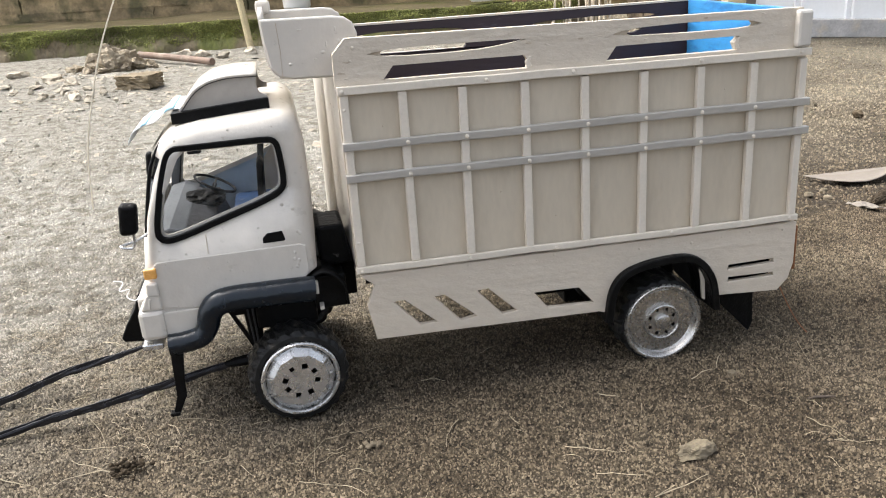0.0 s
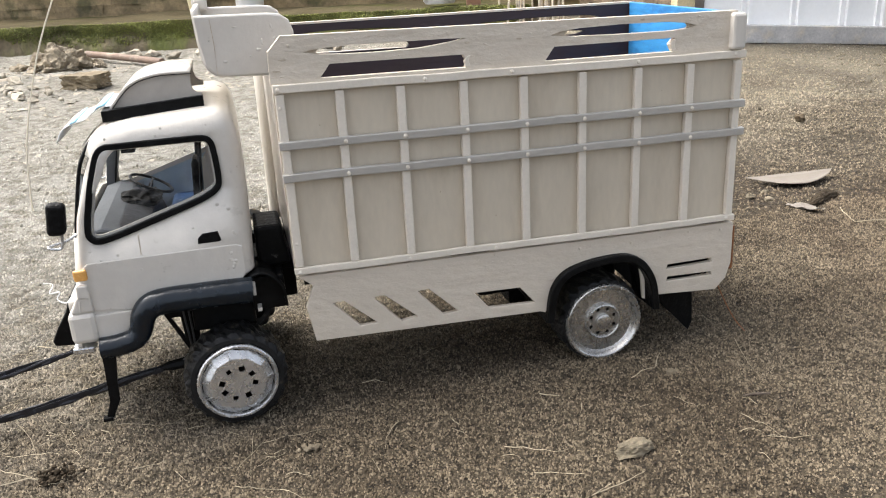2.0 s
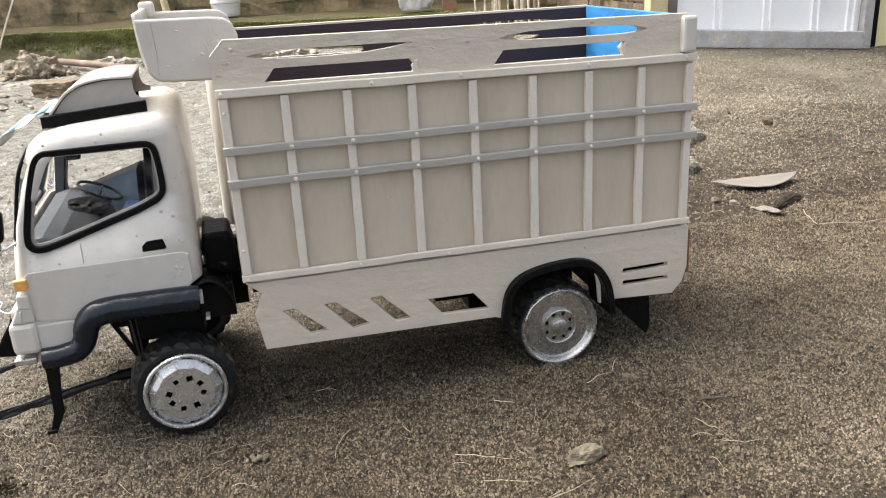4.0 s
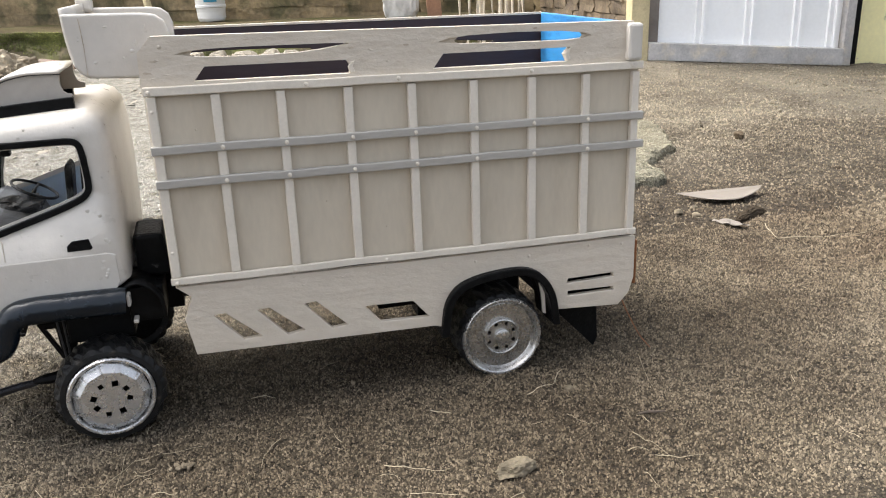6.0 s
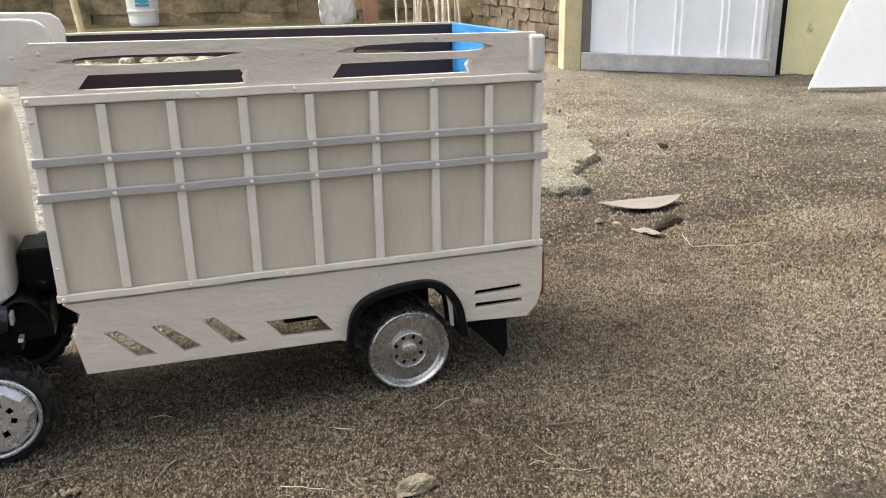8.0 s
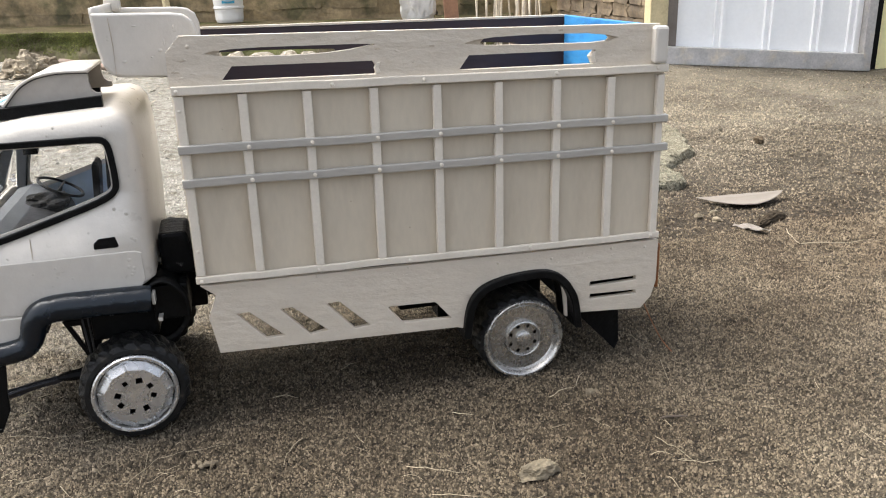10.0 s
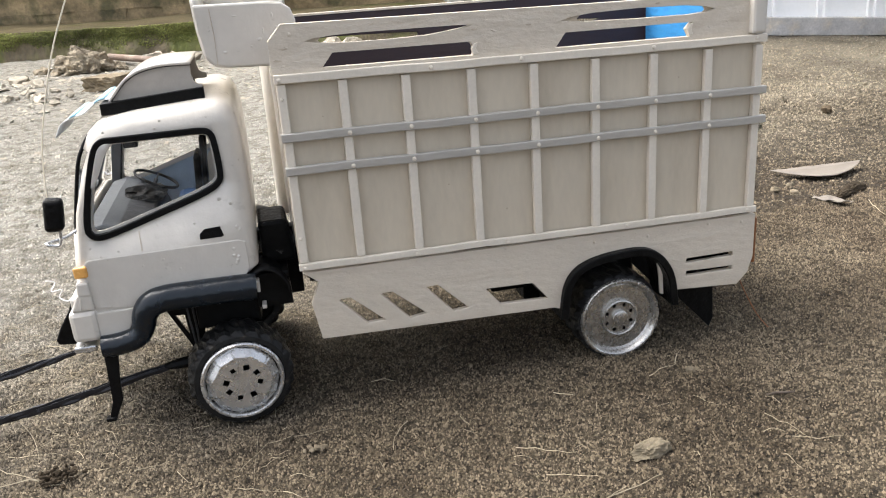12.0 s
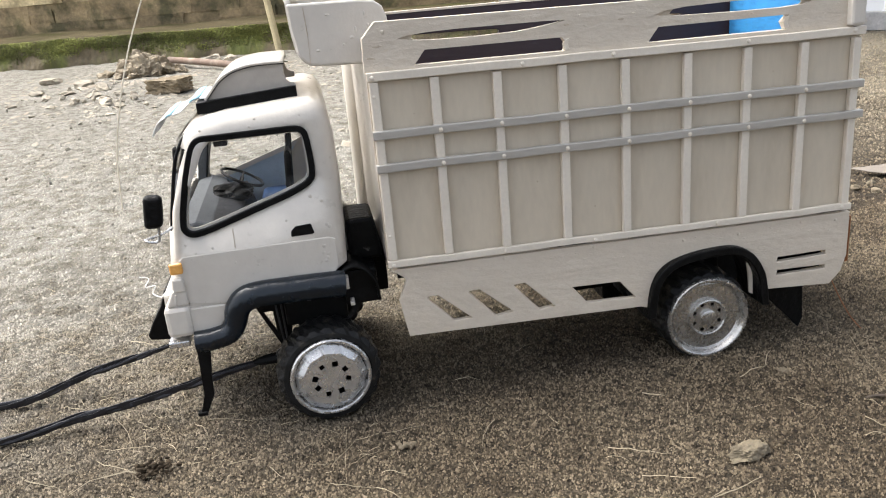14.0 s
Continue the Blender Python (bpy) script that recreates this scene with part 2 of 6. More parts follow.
LEAF = material("dry_leaf", (0.17, 0.147, 0.120), 0.65, spread=0.08, scale=40, bump=0.2, second=(0.15, 0.11, 0.075), cut=(0.6, 0.75), second_scale=40)
STONE = material("stone", (0.170, 0.140, 0.093), 0.95, spread=0.25, scale=45, bump=0.9, bump_dist=0.003, fine=260, second=(0.15, 0.12, 0.08), cut=(0.5, 0.68), second_scale=28)
OLD_BRICK = material("old_brick_face", (0.17, 0.132, 0.080), 0.95, spread=0.25, scale=14, bump=1.0, bump_dist=0.01, fine=70, second=(0.23, 0.19, 0.135), cut=(0.54, 0.72), second_scale=14)
RUBBLE = material("rubble", (0.285, 0.24, 0.17), 0.95, spread=0.25, scale=14, bump=1.0, bump_dist=0.012, fine=60, second=(0.17, 0.135, 0.09), cut=(0.44, 0.60), second_scale=22, random_ob=0.18)
PALE_STONE = material("pale_stone", (0.36, 0.32, 0.25), 0.95, spread=0.2, scale=12, bump=0.9, bump_dist=0.01, fine=60, second=(0.24, 0.20, 0.15), cut=(0.5, 0.68), second_scale=18, random_ob=0.12)
MOSS = material("mossy_stone", (0.135, 0.108, 0.066), 0.95, spread=0.3, scale=5, stretch=(1, 1, 0.5), bump=1.0, fine=45, second=(0.12, 0.135, 0.032), cut=(0.42, 0.60), second_scale=3.2, bump_dist=0.02)
MOSS_TUFT = material("moss_tufts", (0.165, 0.175, 0.045), 0.95, spread=0.5, scale=3.5, bump=0.2, island=0.35)
LEDGE = material("ledge_soil", (0.092, 0.076, 0.046), 0.95, spread=0.25, scale=3, bump=0.9, fine=40, second=(0.055, 0.058, 0.020), cut=(0.5, 0.65), second_scale=2.2, bump_dist=0.012, spec=0.03)
BACK_STONE = material("back_stone", (0.68, 0.55, 0.32), 0.95, spread=0.3, scale=4, bump=0.9, fine=35, second=(0.21, 0.155, 0.08), cut=(0.44, 0.66), second_scale=3.5, random_ob=0.22, bump_dist=0.012)
DAMP_STONE = material("damp_stone", (0.24, 0.18, 0.10), 0.95, spread=0.3, scale=5, bump=0.9, fine=35, second=(0.085, 0.075, 0.035), cut=(0.45, 0.62), second_scale=4, random_ob=0.25, bump_dist=0.012)
DARK_BRICK = material("dark_brick", (0.16, 0.120, 0.075), 0.95, spread=0.3, scale=9, bump=0.8, fine=60, second=(0.08, 0.06, 0.04), cut=(0.45, 0.65), second_scale=8, random_ob=0.3, bump_dist=0.008)
MORTAR = material("dark_mortar", (0.30, 0.235, 0.13), 0.95, spread=0.25, scale=8, bump=0.7, fine=40, bump_dist=0.01)
CORRUGATED = material("white_sheet_metal", (0.93, 0.93, 0.92), 0.4, 0.0, spread=0.03, scale=4, bump=0.05, fine=60, second=(0.62, 0.68, 0.74), cut=(0.68, 0.88), second_scale=5)
JAMB = material("dark_jamb", (0.17, 0.145, 0.125), 0.7, spread=0.15, scale=12, bump=0.3, fine=90)
FRAME_GREY = material("weathered_frame", (0.46, 0.44, 0.42), 0.7, spread=0.18, scale=12, bump=0.4, fine=90, second=(0.55, 0.49, 0.40), cut=(0.5, 0.7), second_scale=14)
FRAME_YELLOW = material("yellowed_post", (0.50, 0.42, 0.25), 0.7, spread=0.15, scale=10, bump=0.35, fine=90, second=(0.36, 0.29, 0.18), cut=(0.55, 0.7), second_scale=12)
YELLOW = material("yellow_plaster", (0.88, 0.80, 0.43), 0.85, spread=0.06, scale=3, bump=0.4, fine=50, second=(0.40, 0.38, 0.24), cut=(0.62, 0.72), second_scale=10)
PLASTIC = material("bucket_plastic", (0.72, 0.71, 0.68), 0.45, spread=0.05, scale=10, bump=0.1, second=(0.50, 0.47, 0.42), cut=(0.6, 0.8), second_scale=9)
LABEL_BLUE = material("bucket_label", (0.05, 0.33, 0.52), 0.4, spread=0.05, scale=20, bump=0.05)
RUST = material("rusty_board", (0.34, 0.19, 0.12), 0.85, spread=0.2, scale=8, bump=0.4, fine=60)
SACK = material("white_sack", (0.58, 0.56, 0.53), 0.75, spread=0.1, scale=8, bump=0.6, fine=50, second=(0.38, 0.33, 0.28), cut=(0.55, 0.7), second_scale=9)
TWIG = material("pale_twig", (0.55, 0.48, 0.38), 0.85, spread=0.2, scale=14, bump=0.2, island=0.3)
BROWN_CLOD = material("brown_clod", (0.115, 0.088, 0.058), 0.95, spread=0.3, scale=40, bump=0.9, fine=200, spec=0.1)
DEAD_TWIG = material("dead_twig", (0.085, 0.066, 0.050), 0.85, spread=0.25, scale=60, bump=0.3)
DARK_CLOD = material("dark_clod", (0.042, 0.032, 0.021), 0.95, spread=0.3, scale=40, bump=0.9, fine=200, spec=0.1)
PIPE = material("old_pipe", (0.17, 0.115, 0.085), 0.8, spread=0.2, scale=8, bump=0.4, fine=60, second=(0.28, 0.23, 0.18), cut=(0.5, 0.7), second_scale=6)
WIRE = material("pale_wire", (0.62, 0.56, 0.45), 0.6, spread=0.05, scale=10, bump=0.0)
CLOTH = material("white_board", (0.72, 0.70, 0.68), 0.7, spread=0.05, scale=4, bump=0.2, second=(0.5, 0.46, 0.4), cut=(0.62, 0.78), second_scale=8)


def soil_material(name, cells, island, dark, middle, pale):
    """Coarse sandy soil: crumbs of brown and buff, browner patches with painted shade, and a pale dusty cover with
    painted yard light that thickens towards the open yard.
    """
    m = bpy.data.materials.new(name)
    m.use_nodes = True
    n, l = m.node_tree.nodes, m.node_tree.links
    b = n["Principled BSDF"]
    b.inputs["Roughness"].default_value = 0.95
    b.inputs["Specular IOR Level"].default_value = 0.25
    geo = n.new("ShaderNodeNewGeometry")
    pos = geo.outputs["Position"]

    def math_node(op, a, bb):
        x = n.new("ShaderNodeMath")
        x.operation = op
        for k, v in enumerate((a, bb)):
            if isinstance(v, (int, float)):
                x.inputs[k].default_value = v
            else:
                l.new(v, x.inputs[k])
        return x.outputs[0]

    def noise_tex(sc, detail=5.0):
        t = n.new("ShaderNodeTexNoise")
        t.inputs["Scale"].default_value, t.inputs["Detail"].default_value, t.inputs["Roughness"].default_value = sc, detail, 0.62
        l.new(pos, t.inputs["Vector"])
        return t.outputs["Fac"]

    def remap(fac, p0, p1, v0, v1, kind="LINEAR"):
        r = n.new("ShaderNodeMapRange")
        r.interpolation_type = kind
        for key, v in zip(("From Min", "From Max", "To Min", "To Max"), (p0, p1, v0, v1)):
            r.inputs[key].default_value = v
        l.new(fac, r.inputs["Value"])
        return r.outputs["Result"]

    def mix(fac, a, bb):
        x = n.new("ShaderNodeMix")
        x.data_type = "RGBA"
        l.new(fac, x.inputs["Factor"])
        for key, v in (("A", a), ("B", bb)):
            if isinstance(v, tuple):
                x.inputs[key].default_value = (*v, 1)
            else:
                l.new(v, x.inputs[key])
        return x.outputs["Result"]

    patch = noise_tex(4.5)
    col = mix(remap(patch, 0.38, 0.64, 0, 1), dark, middle)
    xyz = n.new("ShaderNodeSeparateXYZ")
    l.new(pos, xyz.inputs[0])
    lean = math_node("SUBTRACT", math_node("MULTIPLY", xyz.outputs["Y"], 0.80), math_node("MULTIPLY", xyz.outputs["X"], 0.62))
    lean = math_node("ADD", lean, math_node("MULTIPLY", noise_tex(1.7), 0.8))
    # pale dust, with the open yard's brighter light painted into the same cover
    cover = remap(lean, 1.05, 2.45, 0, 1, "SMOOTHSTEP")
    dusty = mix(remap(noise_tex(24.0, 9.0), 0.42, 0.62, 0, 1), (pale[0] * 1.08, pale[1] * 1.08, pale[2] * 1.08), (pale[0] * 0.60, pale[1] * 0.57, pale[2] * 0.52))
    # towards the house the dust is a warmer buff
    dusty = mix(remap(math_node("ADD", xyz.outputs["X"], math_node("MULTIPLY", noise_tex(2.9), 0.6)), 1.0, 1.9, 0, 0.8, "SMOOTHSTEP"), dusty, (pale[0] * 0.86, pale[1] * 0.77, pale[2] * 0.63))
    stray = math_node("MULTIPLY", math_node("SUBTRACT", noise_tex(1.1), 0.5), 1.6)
    # sunlit ground on the right, painted as a paler lobe
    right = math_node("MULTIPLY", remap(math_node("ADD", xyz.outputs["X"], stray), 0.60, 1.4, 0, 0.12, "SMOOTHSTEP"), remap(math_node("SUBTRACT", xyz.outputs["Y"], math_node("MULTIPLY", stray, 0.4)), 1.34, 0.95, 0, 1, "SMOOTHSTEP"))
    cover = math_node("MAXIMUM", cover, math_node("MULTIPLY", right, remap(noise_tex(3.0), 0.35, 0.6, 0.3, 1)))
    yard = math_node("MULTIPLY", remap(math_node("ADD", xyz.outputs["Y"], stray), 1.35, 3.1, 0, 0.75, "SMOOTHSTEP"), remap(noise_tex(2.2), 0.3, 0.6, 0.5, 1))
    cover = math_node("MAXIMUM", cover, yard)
    # reddish-brown soil on the right, with soft shade put into its colour
    brown_shade = math_node("MULTIPLY", remap(noise_tex(2.6, 6.0), 0.40, 0.62, 0, 0.55), remap(math_node("SUBTRACT", xyz.outputs["X"], math_node("MULTIPLY", stray, 0.3)), 0.85, 1.25, 0, 1, "SMOOTHSTEP"))
    col = mix(math_node("MULTIPLY", brown_shade, math_node("MULTIPLY", remap(xyz.outputs["Y"], 1.0, 1.25, 0, 1), remap(xyz.outputs["Y"], 1.75, 1.45, 0.2, 1))), col, (dark[0] * 1.02, dark[1] * 0.94, dark[2] * 0.90))
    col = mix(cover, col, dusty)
    if cells:
        vor = n.new("ShaderNodeTexVoronoi")
        vor.inputs["Scale"].default_value = 230
        l.new(pos, vor.inputs["Vector"])
        vor2 = n.new("ShaderNodeTexVoronoi")
        vor2.inputs["Scale"].default_value = 480
        l.new(pos, vor2.inputs["Vector"])
        # crumb edges painted darker, for the shade in the gaps
        val = math_node("MULTIPLY", remap(vor.outputs["Color"], 0.1, 0.9, 0.30, 1.05), remap(vor2.outputs["Distance"], 0.0, 0.75, 1.25, 0.50))
        val = math_node("MULTIPLY", val, remap(noise_tex(60), 0.35, 0.65, 0.75, 1.25))
        h = math_node("ADD", math_node("MULTIPLY", vor.outputs["Distance"], -1.0), math_node("MULTIPLY", vor2.outputs["Distance"], -0.5))
        h = math_node("ADD", h, math_node("MULTIPLY", noise_tex(38, 7.0), 5.0))
        bp = n.new("ShaderNodeBump")
        bp.inputs["Strength"].default_value, bp.inputs["Distance"].default_value = 1.0, 0.004
        l.new(h, bp.inputs["Height"])
        l.new(bp.outputs[0], b.inputs["Normal"])
    else:
        val = remap(geo.outputs["Random Per Island"], 0, 1, 1 - island, 1 + island)
        col = mix(remap(geo.outputs["Random Per Island"], 0.62, 1.0, 0, 0.17), col, (0.23, 0.198, 0.148))
    # under the pale cover the crumbs stand out less
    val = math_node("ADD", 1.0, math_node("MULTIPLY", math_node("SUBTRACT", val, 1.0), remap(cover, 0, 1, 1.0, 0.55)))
    sc = n.new("ShaderNodeVectorMath")
    sc.operation = "SCALE"
    l.new(col, sc.inputs[0])
    l.new(val, sc.inputs["Scale"])
    l.new(sc.outputs[0], b.inputs["Base Color"])
    return m


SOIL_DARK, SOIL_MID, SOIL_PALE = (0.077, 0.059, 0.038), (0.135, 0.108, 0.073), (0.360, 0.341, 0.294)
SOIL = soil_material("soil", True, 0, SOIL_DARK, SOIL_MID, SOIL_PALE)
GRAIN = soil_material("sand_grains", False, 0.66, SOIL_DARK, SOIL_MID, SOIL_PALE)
MUD = soil_material("caked_mud", True, 0, (0.30, 0.278, 0.20), (0.40, 0.375, 0.275), (0.44, 0.41, 0.32))

# ---------------------------------------------------------------- ground
def ground_z(x, y):
    z = -0.031 + 0.0045 * noise.noise(Vector((x * 3.1, y * 3.1, 0.3))) + 0.0034 * noise.noise(Vector((x * 11, y * 11, 1.7)))
    z += 0.0042 * noise.noise(Vector((x * 66, y * 66, 3.3))) + 0.0013 * noise.noise(Vector((x * 150, y * 150, 5.3)))
    z += 0.002 * math.exp(-((x - 0.52) ** 2 + (y - 1.05) ** 2) / 0.03)
    z += (0.0022 + 0.0028 * min(1.0, max(0.0, y - 1.3))) * noise.noise(Vector((x * 27, y * 27, 6.0)))
    far = min(1.0, max(0.0, (math.hypot(x - 0.4, y - 1.0) - 0.7) / 1.5))
    z += far * (0.016 * noise.noise(Vector((x * 1.3, y * 1.3, 4.1))) + 0.009 * noise.noise(Vector((x * 4.3, y * 4.3, 8.1))) + 0.007 * noise.noise(Vector((x * 9.7, y * 7.1, 2.1))))
    z += 0.022 * math.exp(-((x - 1.9) ** 2 + (y - 2.2) ** 2) / 0.7)
    # the yard falls away along the house wall
    rise = 0.050 * min(1.0, max(0.0, x - 1.2)) - 0.090 * min(1.0, max(0.0, (x - 2.3) / 1.2))
    z += rise * min(1.0, max(0.0, (y - 2.5) / 1.2))
    return z


def axis_lines(lo, hi, step, reach):
    out = list(np.arange(lo, hi, step))
    s, v = step, hi
    while v < reach:
        out.append(v)
        s *= 1.045
        v += s
    out.append(reach)
    s, v = step, lo - step
    while v > -reach:
        out.insert(0, v)
        s *= 1.045
        v -= s
    out.insert(0, -reach)
    return out


def build_ground():
    xs, ys = axis_lines(-0.9, 1.8, 0.009, 120), axis_lines(0.6, 2.3, 0.009, 120)
    verts = [(x, y, ground_z(x, y)) for y in ys for x in xs]
    w = len(xs)
    faces = [(j * w + i, j * w + i + 1, (j + 1) * w + i + 1, (j + 1) * w + i) for j in range(len(ys) - 1) for i in range(w - 1)]
    me = bpy.data.meshes.new("ground")
    me.from_pydata(verts, [], faces)
    me.polygons.foreach_set("use_smooth", [True] * len(me.polygons))
    return tagged(place_mesh("ground", me, SOIL, origin=(0, 0, 0)), "bare brown sandy soil, dustier far off, with light and shade painted in", "ground", kind="structure")


def many(name, centres, sizes, template, faces, rng, mat, label, category, lying=False):
    """One mesh of many small lumps, each turned and sized at random; lying ones keep their top upwards."""
    n, k = len(centres), len(template)
    q = rng.normal(size=(n, 4))
    if lying:
        turn = rng.uniform(0, 2 * np.pi, n)
        q = np.stack([np.cos(turn / 2), *rng.uniform(-0.22, 0.22, (2, n)), np.sin(turn / 2)], 1)
    q /= np.linalg.norm(q, axis=1)[:, None]
    w, x, y, z = q.T
    rot = np.stack([1 - 2 * (y * y + z * z), 2 * (x * y - z * w), 2 * (x * z + y * w), 2 * (x * y + z * w), 1 - 2 * (x * x + z * z), 2 * (y * z - x * w), 2 * (x * z - y * w), 2 * (y * z + x * w), 1 - 2 * (x * x + y * y)], 1).reshape(n, 3, 3)
    shape = template[None] * rng.uniform(0.55, 1.25, (n, k, 1)) * sizes[:, None, :]
    co = np.einsum("nij,nkj->nki", rot, shape) + centres[:, None, :]
    fa = (np.arange(n)[:, None, None] * k + faces[None]).reshape(-1, faces.shape[1])
    me = bpy.data.meshes.new(name)
    me.vertices.add(n * k)
    me.vertices.foreach_set("co", co.ravel())
    me.loops.add(fa.size)
    me.loops.foreach_set("vertex_index", fa.ravel())
    me.polygons.add(len(fa))
    me.polygons.foreach_set("loop_start", np.arange(len(fa)) * faces.shape[1])
    me.update(calc_edges=True)
    me.validate()
    return tagged(place_mesh(name, me, mat, origin=(0, 0, 0)), label, category, kind="stuff")


OCTA = np.array([(1, 0, 0), (-1, 0, 0), (0, 1, 0), (0, -1, 0), (0, 0, 1), (0, 0, -1)], float)
OCTA_F = np.array([(0, 2, 4), (2, 1, 4), (1, 3, 4), (3, 0, 4), (2, 0, 5), (1, 2, 5), (3, 1, 5), (0, 3, 5)])


# a grain lies half sunk, so only its top is built
CRUMB = np.array([(1, 0, -0.5), (0.1, 1, -0.5), (-1, 0, -0.5), (0, -1, -0.5), (0.1, -0.1, 1)], float)
CRUMB_F = np.array([(0, 1, 4), (1, 2, 4), (2, 3, 4), (3, 0, 4)])


def build_grains():
    rng = np.random.default_rng(5)
    fields = ((-0.78, 1.30, 0.64, 1.50, 270000), (-1.3, 2.4, 1.50, 3.4, 110000), (1.30, 2.3, 0.75, 1.50, 60000))
    xy = np.concatenate([np.c_[rng.uniform(x0, x1, n), rng.uniform(y0, y1, n)] for x0, x1, y0, y1, n in fields])
    packed = np.clip((0.8 * xy[:, 1] - 0.62 * xy[:, 0] - 1.15) / 1.2, 0, 0.8)
    # the loose sand thins out towards its edges
    rim = np.clip((2.4 - xy[:, 0]) / 0.6, 0, 1) * np.clip((xy[:, 0] + 1.3) / 0.3, 0, 1) * np.clip((xy[:, 1] - np.where(xy[:, 0] > 1.25, 0.75, 0.63)) / np.where(xy[:, 0] > 1.25, 0.3, 0.07), 0, 1)
    xy = xy[(rng.random(len(xy)) > packed) & (rng.random(len(xy)) < rim)]
    size = np.where(rng.random(len(xy)) < 0.05, rng.uniform(0.0020, 0.0028, len(xy)), rng.uniform(0.0012, 0.0020, len(xy)))
    size *= np.where((xy[:, 1] > 1.5) | (xy[:, 0] > 1.3), 1.6, 1.0)
    z = np.array([ground_z(x, y) for x, y in xy]) + size * 0.45
    many("sand_grains", np.c_[xy, z], np.c_[size * rng.uniform(0.9, 1.5, len(xy)), size * 0.9, size * rng.uniform(0.9, 1.5, len(xy))], CRUMB, CRUMB_F, rng, GRAIN, "coarse brown and buff sand grains loose on the soil", "sand", lying=True)
    xy = np.c_[rng.uniform(-1.6, 3.7, 26000), rng.uniform(2.0, 4.6, 26000)]
    xy = np.concatenate([xy, np.c_[rng.uniform(-0.7, 2.4, 5000), rng.uniform(0.7, 2.4, 5000)]])
    packed = np.clip((0.8 * xy[:, 1] - 0.62 * xy[:, 0] - 0.6) / 1.6, 0, 0.85)
    xy = xy[rng.random(len(xy)) > packed]
    size = rng.uniform(0.0028, 0.0065, len(xy)) * np.where(xy[:, 1] > 2.0, 1.0, 0.8)
    z = np.array([ground_z(x, y) for x, y in xy]) + size * 0.2
    many("soil_crumbs", np.c_[xy, z], np.c_[size, size * 0.85, size * 0.65], OCTA, OCTA_F, rng, GRAIN, "coarser crumbs of brown soil lying loose", "soil")
    xy = np.c_[rng.uniform(-1.6, 2.9, 280), rng.uniform(0.6, 5.2, 280)]
    size = rng.uniform(0.003, 0.007, len(xy)) * np.where(xy[:, 1] > 2.2, 2.0, 1.0)
    z = np.array([ground_z(x, y) for x, y in xy]) + size * 0.3
    many("pebbles", np.c_[xy, z], np.c_[size, size * 0.8, size * 0.6], OCTA, OCTA_F, rng, GRAIN, "small pebbles and crumbs of soil lying loose", "pebbles")
    xy = np.c_[rng.uniform(-2.4, 0.5, 1700), rng.uniform(2.6, 6.0, 1700)]
    xy = xy[(xy[:, 1] < 5.75 - 0.37 * xy[:, 0] - 0.2) & (rng.random(len(xy)) < 0.35 + 0.65 * (xy[:, 1] > 3.8))]
    size = rng.uniform(0.006, 0.017, len(xy)) * np.where(rng.random(len(xy)) < 0.12, 1.9, 1.0)
    z = np.array([ground_z(x, y) for x, y in xy]) + size * 0.08
    many("yard_lumps", np.c_[xy, z], np.c_[size * rng.uniform(1.0, 1.7, len(xy)), size, size * rng.uniform(0.16, 0.34, len(xy))], CRUMB, CRUMB_F, rng, PALE_STONE, "flat pale lumps of trodden soil in the dusty yard", "soil lumps", lying=True)


def strands(name, specs, mat, label, category, kind="stuff"):
    """Thin bent stalks: start, heading, length, radius, bend."""
    verts, faces = [], []
    for x, y, a, length, r, bend in specs:
        steps = 6
        base = len(verts)
        px, py, ang = x, y, a
        for k in range(steps + 1):
            g = ground_z(px, py) + 0.0018 + r * 0.8 + 0.004 * abs(bend) * math.sin(math.pi * k / steps)
            rr = r * (1 - 0.6 * k / steps)
            nx, ny = -math.sin(ang), math.cos(ang)
            verts += [(px + nx * rr, py + ny * rr, g), (px - nx * rr, py - ny * rr, g), (px, py, g + rr * 1.5)]
            px, py, ang = px + math.cos(ang) * length / steps, py + math.sin(ang) * length / steps, ang + bend / steps
        for k in range(steps):
            o = base + 3 * k
            for i in range(3):
                j = (i + 1) % 3
                faces.append((o + i, o + j, o + 3 + j, o + 3 + i))
    me = bpy.data.meshes.new(name)
    me.from_pydata(verts, [], faces)
    return tagged(place_mesh(name, me, mat, origin=(0, 0, 0)), label, category, kind=kind)


